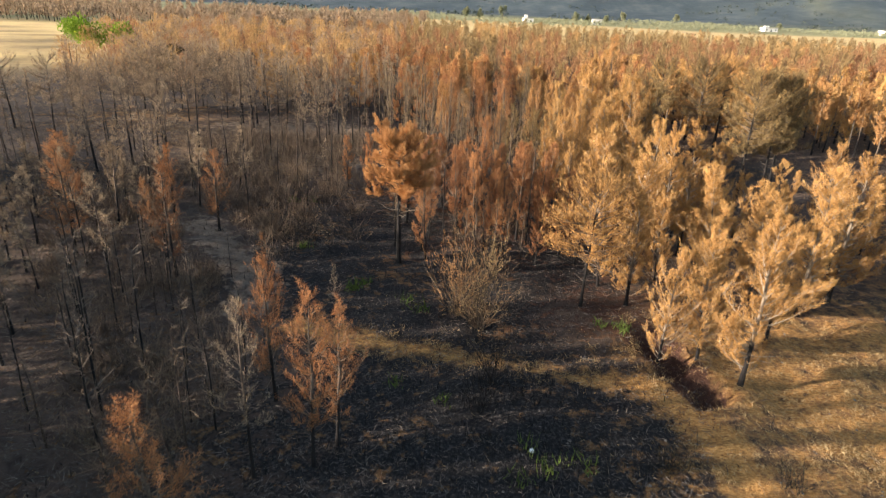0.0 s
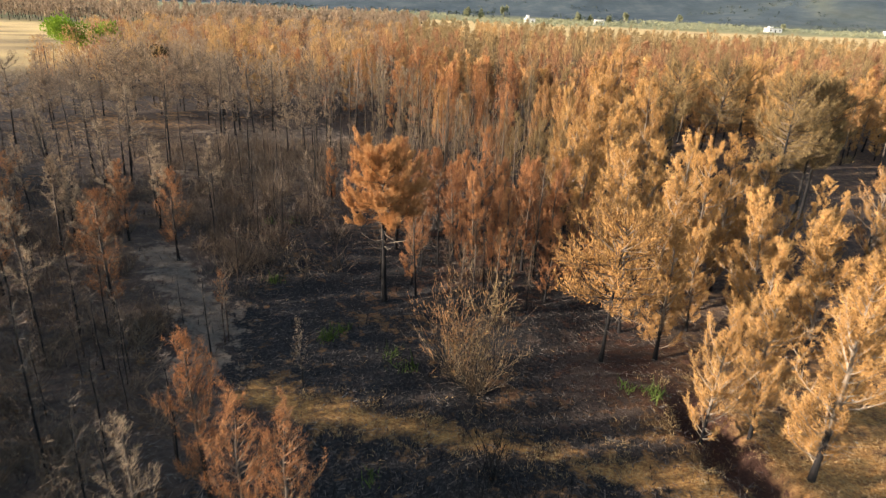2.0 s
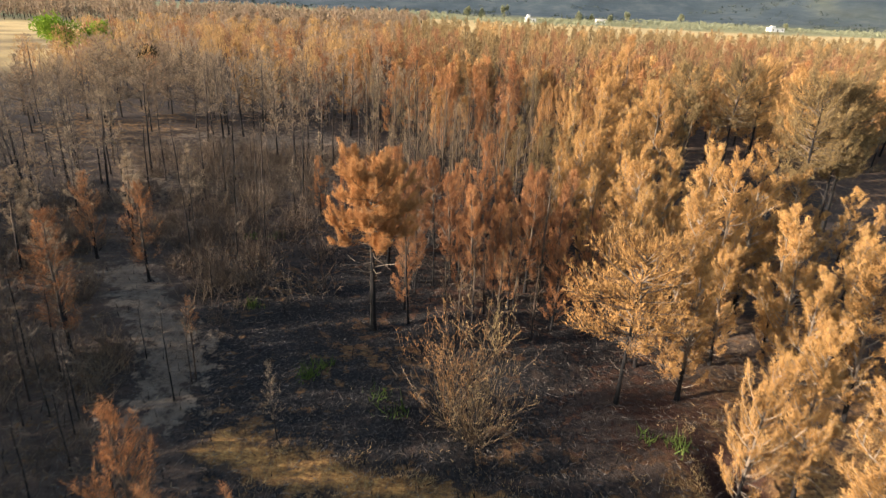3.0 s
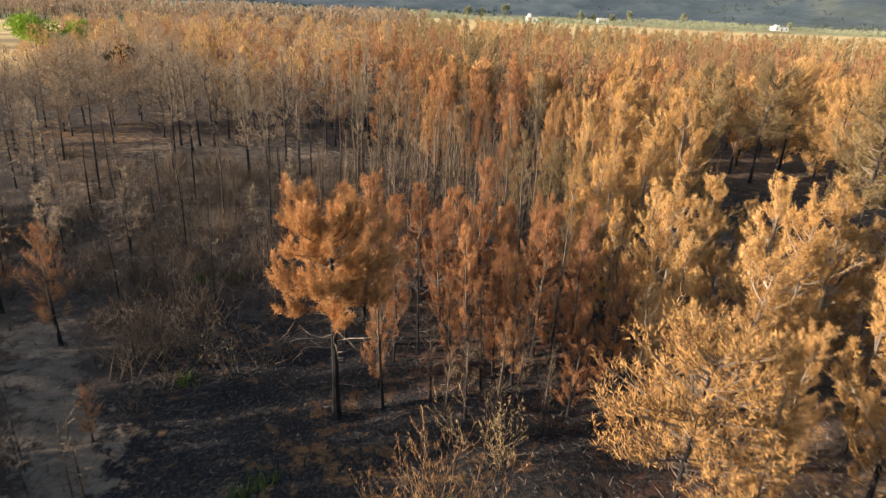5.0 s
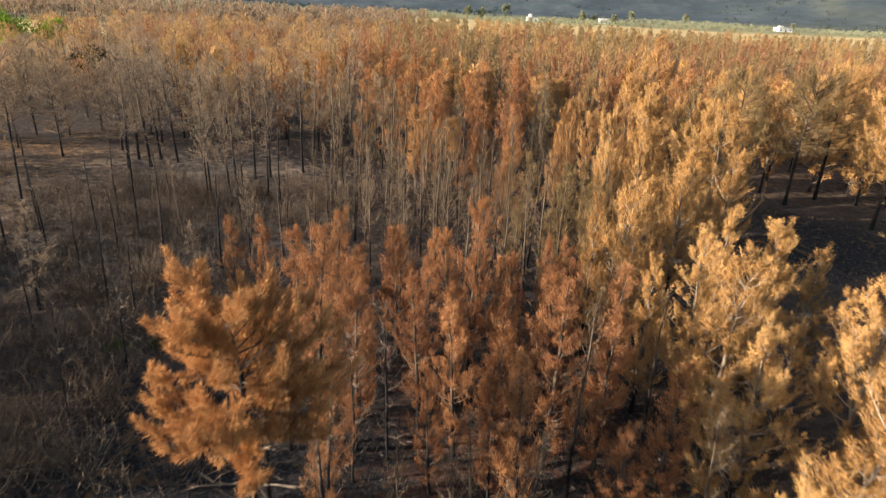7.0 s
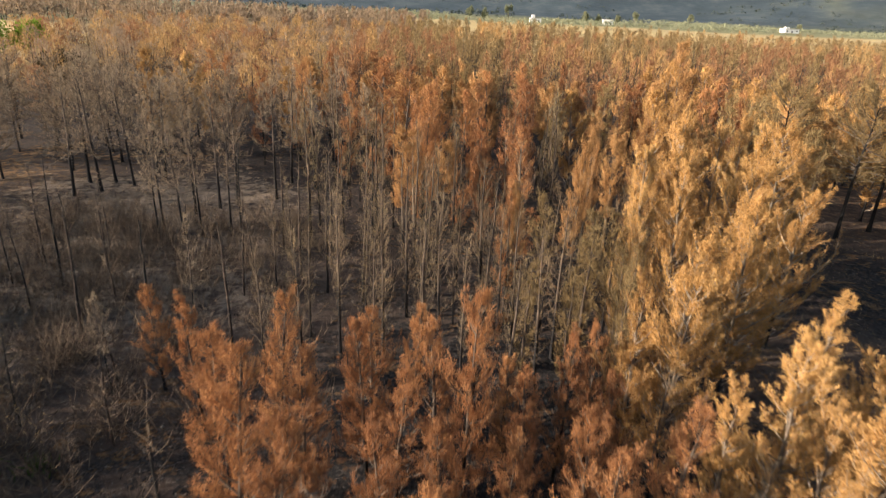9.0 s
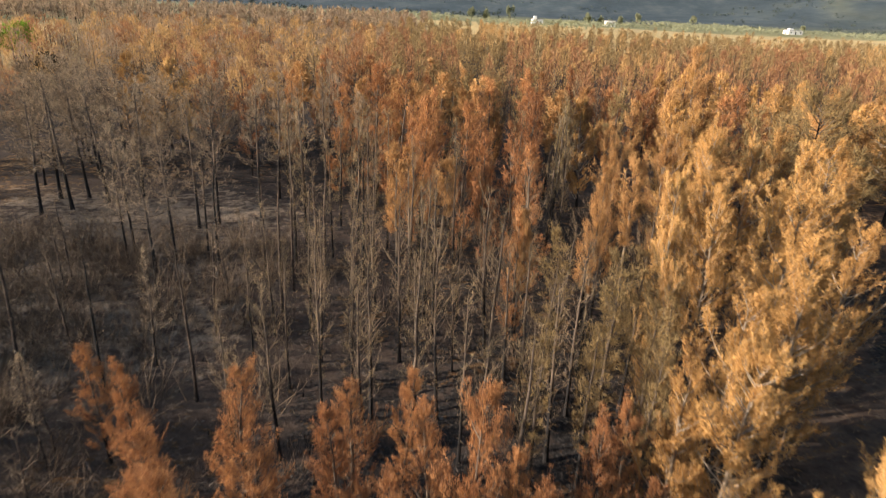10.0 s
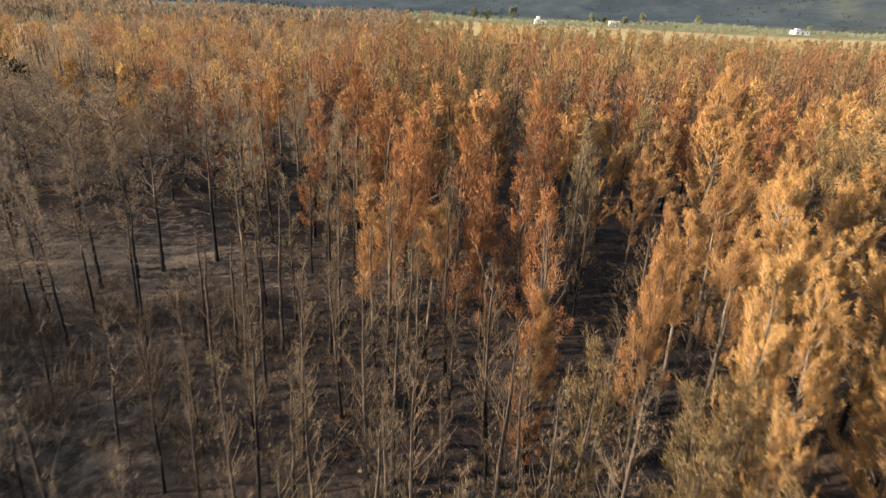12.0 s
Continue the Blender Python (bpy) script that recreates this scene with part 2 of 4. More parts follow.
def blades(rng, roots, ways, length, width, spread):
    """Slim triangles that grow from roots along ways, splayed by spread."""
    n = len(roots)
    d = unit(ways + rng.normal(0, spread, (n, 3)))
    s = unit(np.cross(d, rng.normal(0, 1, (n, 3))))
    ln = length * rng.uniform(0.6, 1.35, (n, 1))
    w = width * rng.uniform(0.6, 1.3, (n, 1))
    return np.stack([roots - s * w * 0.5, roots + s * w * 0.5, roots + d * ln], 1)


def bent(rng, start, way, length, lift, steps, wobble=0.05):
    """A polyline that starts along way and turns upwards by lift."""
    pts = [np.array(start, float)]
    d = np.array(way, float)
    for _ in range(steps):
        d = unit(d + np.array([0, 0, lift / steps]) + rng.normal(0, wobble, 3))
        pts.append(pts[-1] + d * length / steps)
    return np.array(pts)


def along(rng, pts, n, low=0.0):
    """n random places on a polyline past the share low of it, and the way there."""
    u = rng.uniform(low, 1.0, n) * (len(pts) - 1)
    k = np.minimum(u.astype(int), len(pts) - 2)
    f = (u - k)[:, None]
    return pts[k] * (1 - f) + pts[k + 1] * f, unit(pts[k + 1] - pts[k])


HABITS = {
    # way out: rise of a limb at the foot and at the top of the crown, its upward bend, limbs a whorl, twigs a limb, first needles
    "plume": (0.42, 1.1, 0.85, 3, 7, 0.42),
    "cone": (0.05, 1.05, 0.6, 3, 3, 0.35),
    "round": (0.05, 0.85, 0.3, 4, 7, 0.2),
    "broom": (0.8, 1.3, 0.6, 3, 6, 0.4),
}


def crown_reach(style, u, spread, rng):
    """How far a limb reaches out at the share u of the crown's height."""
    if style == "round":
        return spread * math.sqrt(max(0.06, 1 - (1.45 * (u - 0.36)) ** 2))
    if style == "broom":
        return spread * (0.35 + 0.8 * math.sin(math.pi * u ** 0.8)) * rng.uniform(0.5, 1.3)
    if style == "plume":
        return spread * (1 - u) ** 0.62 * min(1.0, 0.62 + 1.6 * u) * rng.uniform(0.72, 1.15) + 0.18
    return spread * (1 - u) ** 0.75 * min(1.0, 0.75 + 1.5 * u) + 0.16


def tufts(rng, segs, n_blades, blade, girth):
    """Needles all round the shoots: thick at the foot of a shoot, pointed at its tip."""
    weight = np.array([s[1] for s in segs])
    share = rng.multinomial(n_blades, weight / weight.sum())
    roots, ways = [], []
    for (pts, _, low), n in zip(segs, share):
        u = rng.uniform(low, 1.0, n)
        f = u * (len(pts) - 1)
        k = np.minimum(f.astype(int), len(pts) - 2)
        p = pts[k] + (f - k)[:, None] * (pts[k + 1] - pts[k])
        d = unit(pts[k + 1] - pts[k])
        out = unit(np.cross(d, rng.normal(0, 1, (n, 3))))
        roots.append(p + out * (girth * (1.05 - 0.75 * u) * rng.uniform(0, 1, n) ** 0.7)[:, None])
        ways.append(d * 0.85 + out * 0.55 + np.array([0, 0, 0.3]))
    return blades(rng, np.concatenate(roots), np.concatenate(ways), blade[0], blade[1], 0.5)


def pine_meshes(seed, height, bare, spread, style, n_blades, blade, fine, leaf, bark, twig, lean=0.03, girth=0.0105, plume=0.15):
    """trunk, limbs and crown of one pine. bare: height of the lowest whorl as a share.
    style: one of HABITS. fine: how many twigs are modelled (0 to 2). plume: how thick the shoots are with needles."""
    rng = np.random.default_rng(seed)
    rise_low, rise_high, bend, whorl, twigs, first = HABITS[style]
    wood, limbs = Wood(), Wood()
    k = 10 if fine else 5
    z = np.linspace(0, 1, k)
    sway = np.cumsum(rng.normal(0, 0.018 * height / k * 3, (k, 2)), 0) * z[:, None]
    trunk = np.stack([sway[:, 0] + lean * height * z * rng.normal(0, 1), sway[:, 1] + lean * height * z * rng.normal(0, 1), z * height - 0.15 * (1 - z)], 1)
    r0 = girth * height * rng.uniform(0.9, 1.15)
    radii = r0 * (1 - z) ** 0.8 + 0.012
    radii[0] *= 1.35
    wood.tube(trunk, radii, 8 if fine > 1 else 5)

    def at(h):
        return np.array([np.interp(h, trunk[:, 2], trunk[:, 0]), np.interp(h, trunk[:, 2], trunk[:, 1]), h])

    segs = []
    step = {0: 0.62, 1: 0.47, 2: 0.31}[fine] * height / 7.5 * (0.75 if style == "round" else 1.0)
    twigs = {0: 1, 1: max(2, twigs - 2), 2: twigs}[fine]
    lobes = rng.uniform(0, 6.283, 2)
    h = bare * height
    while h < 0.985 * height:
        u = (h - bare * height) / ((1 - bare) * height)
        for _ in range(whorl if fine else 2):
            a = rng.uniform(0, 2 * math.pi)
            reach = crown_reach(style, u, spread, rng) * (1 + (0.05 if style == "round" else 0.2) * math.sin(a * 2 + lobes[0] + 4 * u) + 0.1 * math.sin(3 * a + lobes[1]))
            rise = rise_low + (rise_high - rise_low) * u * u + rng.normal(0, 0.15)
            length = reach * (rng.uniform(0.75, 1.12) if style == "round" else rng.uniform(0.6, 1.2)) * math.sqrt(1 + 0.4 * rise * rise)
            way = unit(np.array([math.cos(a), math.sin(a), rise]))
            pts = bent(rng, at(h + rng.uniform(-0.1, 0.1)), way, length, bend * (0.4 + u if style == "cone" else 1.0), {0: 2, 1: 3, 2: 4}[fine])
            thick = (0.008 + 0.011 * length) * (0.6 if style == "broom" else 1.0)
            limbs.tube(pts, thick * np.linspace(1, 0.3, len(pts)), 3)
            segs.append((pts, length, first))
            for _ in range(twigs):
                p, d = along(rng, pts, 1, 0.25)
                b = unit(d[0] * 0.8 + rng.normal(0, 0.5, 3) + np.array([0, 0, 0.38]))
                ln = length * rng.uniform(0.12, 0.36) + 0.16
                sub = bent(rng, p[0], b, ln, 0.8, 2)
                if fine:
                    limbs.tube(sub[[0, 2]], [thick * 0.45, 0.002], 3)
                segs.append((sub, ln * 1.7, 0.1))
        h += step * rng.uniform(0.7, 1.3)
    for _ in range({0: 2, 1: 5, 2: 10}[fine]):
        h = height * rng.uniform(0.15, max(0.25, bare + 0.08))
        a = rng.uniform(0, 2 * math.pi)
        pts = bent(rng, at(h), unit(np.array([math.cos(a), math.sin(a), rng.uniform(-0.2, 0.5)])), spread * rng.uniform(0.3, 0.8), 0.15, 3, 0.14)
        limbs.tube(pts, [0.020, 0.014, 0.009, 0.003], 3)
    top = bent(rng, at(height * 0.90), (0, 0, 1.0), height * 0.11, 0.2, 3)
    segs.append((top, 1.5, 0.0))
    return wood.mesh("trunk", bark), limbs.mesh("branchwork", twig), fast_tris("crown", tufts(rng, segs, n_blades, blade, plume), leaf)


def thing(name, meshes, place, label, category, group="", kind=""):
    """An Empty at place with one part for each (part name, mesh, label)."""
    root = new(name)
    root.matrix_basis = place
    for part_name, me, part_label in meshes:
        part(part_name, me, root, part_label)
    return tagged(root, label, category, group, kind)


def stand(x, y, turn=0.0, size=1.0, wide=1.0, z=None):
    return Matrix.Translation((x, y, land(x, y) - 0.02 if z is None else z)) @ pose(0, 0, 0, 0, 0, turn) @ Matrix.Diagonal((size * wide, size * wide, size, 1))


# ---- ground ----
def bump2(x, y, cx, cy, rx, ry):
    return np.exp(-(((x - cx) / rx) ** 2 + ((y - cy) / ry) ** 2))


def smooth(v, a, b):
    s = np.clip((v - a) / (b - a), 0, 1)
    return s * s * (3 - 2 * s)


def near_line(x, y, pts, width):
    """1 on a polyline, falling to 0 at width from it."""
    best = np.full(np.shape(x), 1e9)
    for (ax, ay), (bx, by) in zip(pts, pts[1:]):
        dx, dy = bx - ax, by - ay
        u = np.clip(((x - ax) * dx + (y - ay) * dy) / (dx * dx + dy * dy), 0, 1)
        best = np.minimum(best, np.hypot(x - ax - u * dx, y - ay - u * dy))
    return np.clip(1 - best / width, 0, 1)


LATTICE = np.random.default_rng(33).uniform(-1, 1, (128, 128))


def lumps(x, y, scale):
    """Smooth random relief between -1 and 1, with bumps of about the given size."""
    u, v = np.asarray(x, float) / scale, np.asarray(y, float) / scale
    i, j = np.floor(u).astype(int), np.floor(v).astype(int)
    a, b = u - i, v - j
    a, b = a * a * (3 - 2 * a), b * b * (3 - 2 * b)
    p = [LATTICE[(i + di) % 128, (j + dj) % 128] for di in (0, 1) for dj in (0, 1)]
    return (p[0] * (1 - b) + p[1] * b) * (1 - a) + (p[2] * (1 - b) + p[3] * b) * a


TRACK = [(-6.0, 24.6), (-3.5, 23.8), (0.0, 23.0), (4.7, 21.6), (8.8, 20.4), (10.2, 18.0), (10.6, 14.0), (10.8, 8.0)]
LEFT_TRACK = [(-15.0, 37.6), (-12.8, 34.6), (-11.5, 32.6), (-9.8, 30.6), (-8.8, 28.0), (-8.6, 26.0)]
DITCH = [(10.2, 24.0), (10.5, 22.6), (10.8, 20.4)]


def land_array(x, y):
    z = 0.10 * np.sin(x * 0.31 + 1.3) * np.sin(y * 0.23) + 0.07 * np.sin(x * 0.83 + y * 0.57) + 0.05 * np.sin(x * 1.7 - y * 1.3)
    near = bump2(x, y, 0, 35, 60, 60)
    z = z + 0.13 * lumps(x, y, 2.9) + 0.085 * lumps(x + 40, y, 1.25)
    z = z * near + 0.55 * bump2(x, y, 3.2, 18.4, 4.2, 2.6) - 1.3 * np.clip(near_line(x + 0.3 * np.sin(y * 2.1), y, DITCH, 1.05 + 0.25 * np.sin(y * 3.3)), 0, 0.6)
    far = np.maximum(y - 900 - 0.15 * np.abs(x - 200), 0)
    z = z + 0.24 * far * (1 + 0.25 * np.sin(x * 0.004 + 1.0) + 0.15 * np.sin(x * 0.011 + y * 0.004)) * smooth(far, 0, 300)
    z = z + 46 * bump2(x, y, 640, 1000, 210, 130) * (1 + 0.06 * np.sin(y * 0.05 + x * 0.01))
    z = z + 0.5 * np.abs(np.sin(0.10 * z)) * 6 * bump2(x, y, 640, 1000, 250, 160)
    return z + 1.2 * np.sin(x * 0.02) * np.sin(y * 0.017) * smooth(y, 220, 500)


def land(x, y):
    return float(land_array(np.array([x], float), np.array([y], float))[0])


def build_ground():
    def axis(low, high, cell, out_low, out_high):
        inner = list(np.arange(low, high, cell))
        down, up = [low], [inner[-1]]
        while down[-1] > out_low:
            down.append(down[-1] - max(cell, (low - down[-1]) * 0.16 + cell))
        while up[-1] < out_high:
            up.append(up[-1] + max(cell, (up[-1] - inner[-1]) * 0.07 + cell))
        return np.array(down[:0:-1] + inner + up[1:])

    xs, ys = axis(-26, 26, 0.36, -4500, 4500), axis(9, 70, 0.36, -1500, 4700)
    gx, gy = np.meshgrid(xs, ys)
    rng = np.random.default_rng(4)
    z = land_array(gx, gy)
    rough = rng.normal(0, 0.022, z.shape) * bump2(gx, gy, 0, 35, 45, 50)
    w = len(xs)
    verts = np.stack([gx, gy, z + rough], -1).reshape(-1, 3)
    i = (np.arange(len(ys) - 1)[:, None] * w + np.arange(w - 1)[None, :]).ravel()
    me = bpy.data.meshes.new("ground")
    me.from_pydata(verts.tolist(), [], np.stack([i, i + 1, i + w + 1, i + w], 1).tolist())
    me.materials.append(GROUND)
    me.shade_smooth()
    x, y = gx.ravel(), gy.ravel()
    right = smooth(x - 0.10 * (y - 20), 4, 12)
    layers = {
        # Burnt soil; the bump at (25, 58) paints the clearing's tree shade.
        "char_and_shade": np.clip(0.70 - 0.22 * bump2(x, y, 6, 26, 6, 4) - 0.50 * bump2(x, y, -20, 31, 13, 15) - 0.25 * bump2(x, y, -11, 19, 6, 8) - 0.55 * smooth(x - 0.10 * (y - 20), 8, 14) - 0.08 * smooth(y, 40, 60) - 0.25 * bump2(x, y, -20, 62, 14, 10) - 0.15 * bump2(x, y, -8, 50, 8, 8) - 0.45 * bump2(x, y, -15, 55, 9, 9) + 1.3 * bump2(x, y, 3.0, 18.2, 5.4, 3.2) + 0.8 * bump2(x, y, -3, 31, 6.5, 6) + 0.7 * bump2(x, y, 25, 58, 9, 9) + 0.4 * bump2(x, y, 5, 40, 6, 9), 0, 1.3),
        "straw": np.clip(0.8 * near_line(x, y, TRACK, 1.25) + 0.58 * right * (1 - smooth(y, 24, 34)) + 0.22 * bump2(x, y, -17, 62, 9, 6) + 0.3 * bump2(x, y, -31, 72, 12, 7)
                         + 0.12 * near_line(x, y, [(-2, 30.5), (4, 30), (9, 28.5)], 1.2) + 0.02 - 1.2 * bump2(x, y, 3.0, 18.2, 4.6, 2.7), 0, 1.2),
        "red": np.clip(1.3 * near_line(x, y, DITCH, 1.4) + 0.6 * bump2(x, y, 9, 27, 4, 4) + 0.5 * bump2(x, y, 5, 38, 8, 7), 0, 1.3),
        # Pale track soil; the bump at (-8, 54) paints sunlit ground paler.
        "track": 0.95 * np.clip(near_line(x, y, LEFT_TRACK, 2.5), 0, 1) - 0.2 + 0.6 * bump2(x, y, -17, 54, 9, 8) + 0.22 * bump2(x, y, -19, 30, 10, 12) + 0.9 * bump2(x, y, -14, 67, 11, 9) + 0.4 * bump2(x, y, -8, 54, 6, 6) + 0.35 * bump2(x, y, -30, 72, 12, 8),
        "field": np.clip(smooth(y, 195, 235) * smooth(x, -60, 0) + bump2(x, y, -150, 205, 62, 60) * 1.6 + bump2(x, y, -88, 132, 16, 26) * 1.5, 0, 1) * (1 - smooth(y, 640, 760)) * (1 - 0.75 * near_line(x, y, [(-150, 214), (-112, 184), (-90, 150), (-82, 118)], 7)),
        "grove": np.maximum(smooth(y, 505, 550), smooth(y, 235, 300) * (1 - smooth(x, -60, -10))) * 0.9,
        # The haze-tinted hillside colour takes over from here on outwards.
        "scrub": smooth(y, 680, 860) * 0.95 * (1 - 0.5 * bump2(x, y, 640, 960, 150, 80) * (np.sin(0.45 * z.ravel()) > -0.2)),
    }
    for key, values in layers.items():
        me.attributes.new(key, "FLOAT", "POINT").data.foreach_set("value", np.asarray(values, np.float32).ravel())
    tagged(new("ground", me), "charred black soil with straw-coloured tracks and brown litter", "ground", kind="structure")


build_ground()


# ---- the trees' shapes ----
def kinds_of(count, seed, name, **given):
    made = []
    for n in range(count):
        rng = np.random.default_rng(seed + n)
        values = dict(given)
        values["height"] = given["height"] * rng.uniform(0.93, 1.07)
        values["spread"] = given["spread"] * rng.uniform(0.85, 1.18)
        values["bare"] = given["bare"] * rng.uniform(0.75, 1.3)
        made.append(pine_meshes(seed + 100 + n, **values))
    return made


GOLD = dict(height=7.5, bare=0.09, spread=1.75, style="plume", leaf=NEEDLE_GOLD, bark=BARK_FLAMED, twig=BARK_PALE)
OCHRE = dict(height=7.5, bare=0.45, spread=1.2, style="plume", leaf=NEEDLE_OCHRE, bark=BARK_FLAMED, twig=BARK_TAN)
RUST = dict(height=7.5, bare=0.09, spread=1.55, style="plume", leaf=NEEDLE_RUST, bark=BARK_SMOKED, twig=BARK_GREY)
SINGED = dict(height=7.5, bare=0.2, spread=1.45, style="plume", leaf=NEEDLE_RUST, bark=BARK_SMOKED, twig=BARK_TAN)
GREY = dict(height=7.5, bare=0.20, spread=0.72, style="broom", leaf=NEEDLE_GREY, bark=BARK_SMOKED, twig=BARK_TAN)
OLIVE = dict(height=7.5, bare=0.26, spread=0.85, style="broom", leaf=NEEDLE_OLIVE, bark=BARK_SMOKED, twig=BARK_GREY)
THIN = dict(height=7.5, bare=0.36, spread=1.35, style="cone", leaf=NEEDLE_DUN, bark=BARK_SMOKED, twig=BARK_GREY)
BROAD = dict(height=7.0, bare=0.34, spread=2.1, style="round", leaf=NEEDLE_DUN, bark=BARK_SMOKED, twig=BARK_TAN)
FULL, MIDDLE, HALF = (0.115, 0.0155), (0.19, 0.028), (0.33, 0.054)
SHAPES = {
    ("gold", 0): kinds_of(6, 30, "gold", n_blades=26000, blade=FULL, fine=2, plume=0.105, **GOLD),
    ("gold", 2): kinds_of(5, 230, "gold", n_blades=8000, blade=MIDDLE, fine=1, plume=0.14, **GOLD),
    ("gold", 1): kinds_of(5, 130, "gold", n_blades=2600, blade=HALF, fine=1, plume=0.2, **GOLD),
    ("ochre", 0): kinds_of(5, 330, "ochre", n_blades=13000, blade=FULL, fine=2, plume=0.15, **OCHRE),
    ("ochre", 2): kinds_of(5, 340, "ochre", n_blades=4200, blade=MIDDLE, fine=1, plume=0.2, **OCHRE),
    ("ochre", 1): kinds_of(5, 350, "ochre", n_blades=1900, blade=HALF, fine=1, plume=0.22, **OCHRE),
    ("rust", 0): kinds_of(6, 10, "rust", n_blades=17000, blade=FULL, fine=2, plume=0.15, **RUST),
    ("rust", 2): kinds_of(5, 210, "rust", n_blades=4600, blade=MIDDLE, fine=1, plume=0.2, **RUST),
    ("rust", 1): kinds_of(5, 110, "rust", n_blades=2200, blade=HALF, fine=1, plume=0.24, **RUST),
    ("singed", 0): kinds_of(4, 370, "singed", n_blades=6200, blade=(0.15, 0.016), fine=2, plume=0.11, **SINGED),
    ("grey", 0): kinds_of(7, 50, "grey", n_blades=620, blade=(0.15, 0.012), fine=2, plume=0.08, girth=0.0078, **GREY),
    ("grey", 1): kinds_of(5, 150, "grey", n_blades=560, blade=(0.24, 0.022), fine=1, plume=0.12, girth=0.0078, **GREY),
    ("olive", 0): kinds_of(3, 90, "olive", n_blades=3600, blade=(0.18, 0.018), fine=2, plume=0.12, girth=0.0085, **OLIVE),
    ("olive", 1): kinds_of(5, 170, "olive", n_blades=1500, blade=(0.34, 0.036), fine=1, plume=0.15, girth=0.0085, **OLIVE),
    ("thin", 0): kinds_of(4, 70, "thin", n_blades=1600, blade=(0.17, 0.016), fine=2, plume=0.1, **THIN),
    ("thin", 1): kinds_of(4, 190, "thin", n_blades=1900, blade=(0.26, 0.028), fine=1, plume=0.14, **THIN),
    ("broad", 1): kinds_of(5, 250, "broad", n_blades=3600, blade=(0.22, 0.022), fine=1, plume=0.16, **BROAD),
}
for kind, detail, same in (("thin", 2, 1), ("grey", 2, 1), ("olive", 2, 1), ("broad", 0, 1), ("broad", 2, 1), ("singed", 1, 0), ("singed", 2, 0)):
    SHAPES[kind, detail] = SHAPES[kind, same]

TREE_WORDS = {
    "rust": ("scorched_pine", "scorched pine with rust-orange dead needles and charred trunk", "rust pines"),
    "gold": ("golden_pine", "fire-dried pine with dense golden-brown needles, sunlit", "golden pines"),
    "ochre": ("drying_pine", "slender fire-dried pine with ochre-brown needles", "ochre pines"),
    "singed": ("singed_pine", "ragged scorched pine with sparse rust needles and bare twigs", "singed pines"),
    "grey": ("burnt_pine", "slim burnt pine with sparse grey-brown twigs and black trunk", "burnt slim pines"),
    "thin": ("burnt_pine", "thin-crowned burnt pine with dull brown needles, blackened trunk", "burnt thin pines"),
    "broad": ("burnt_pine", "broad-crowned burnt pine with sparse dull brown needles", "burnt broad pines"),
    "olive": ("dry_pine", "slender drying pine with olive-brown needles in dense stand", "olive-brown pines"),
}
taken = []
TALLEST = {}


def plant(kind, x, y, height, detail, rng, wide=1.0):
    name, words, group = TREE_WORDS[kind]
    shapes = SHAPES[kind, detail]
    trunk, limbs, crown = shapes[int(rng.integers(len(shapes)))]
    tall = TALLEST.setdefault(crown.name, max(v.co.z for v in crown.vertices))
    thing(name, [("trunk", trunk, "charred black trunk"), ("branchwork", limbs, "bare greyish branches"), ("crown", crown, "")],
          stand(x, y, rng.uniform(0, 360), height / tall, wide * tall / 7.5), words, "tree", group)
    taken.append((x, y))


# ---- single trees that stand out ----
def main_pine():
    meshes = pine_meshes(7, height=7.2, bare=0.60, spread=1.95, style="round", n_blades=85000, blade=(0.13, 0.018), fine=2, leaf=NEEDLE_AMBER, bark=BARK_CHAR, twig=BARK_GREY, lean=0.0, girth=0.0175)
    thing("umbrella_pine", list(zip(("trunk", "branchwork", "crown"), meshes, ("thick charred trunk", "pale dry branches", "broad rust-orange crown"))),
          stand(-2.0, 32.8), "broad-crowned scorched pine with rust-orange needles and black trunk", "tree")
    taken.append((-2.0, 32.8))
    rng = np.random.default_rng(71)
    for n in range(14):
        a, h = rng.uniform(0, 6.283), rng.uniform(2.8, 4.3)
        stick = Wood()
        pts = bent(rng, (0, 0, h), unit(np.array([math.cos(a), math.sin(a), rng.uniform(-0.1, 0.7)])), rng.uniform(0.6, 1.6), 0.1, 4, 0.16)
        stick.tube(pts, [0.024, 0.018, 0.013, 0.009, 0.003], 5)
        p, d = along(rng, pts, 1, 0.4)
        stick.tube(bent(rng, p[0], unit(d[0] + rng.normal(0, 0.5, 3)), 0.5, 0.1, 2), [0.014, 0.009, 0.003], 4)
        part("dead_branch", stick.mesh("dead_branch", BARK_PALE if n % 2 else BARK_GREY), bpy.data.objects["umbrella_pine"], "pale dead branch" if n == 0 else "")


main_pine()


def loose_pine(name, x, y, height, spread, leaf, count, seed, label):
    meshes = pine_meshes(seed, height=height, bare=0.42, spread=spread, style="round", n_blades=count, blade=(0.17, 0.024), fine=2, leaf=leaf, bark=BARK_CHAR, twig=BARK_GREY, lean=0.02, girth=0.0115)
    thing(name, list(zip(("trunk", "branchwork", "crown"), meshes, ("charred trunk", "pale dry branches", ""))), stand(x, y), label, "tree")
    taken.append((x, y))


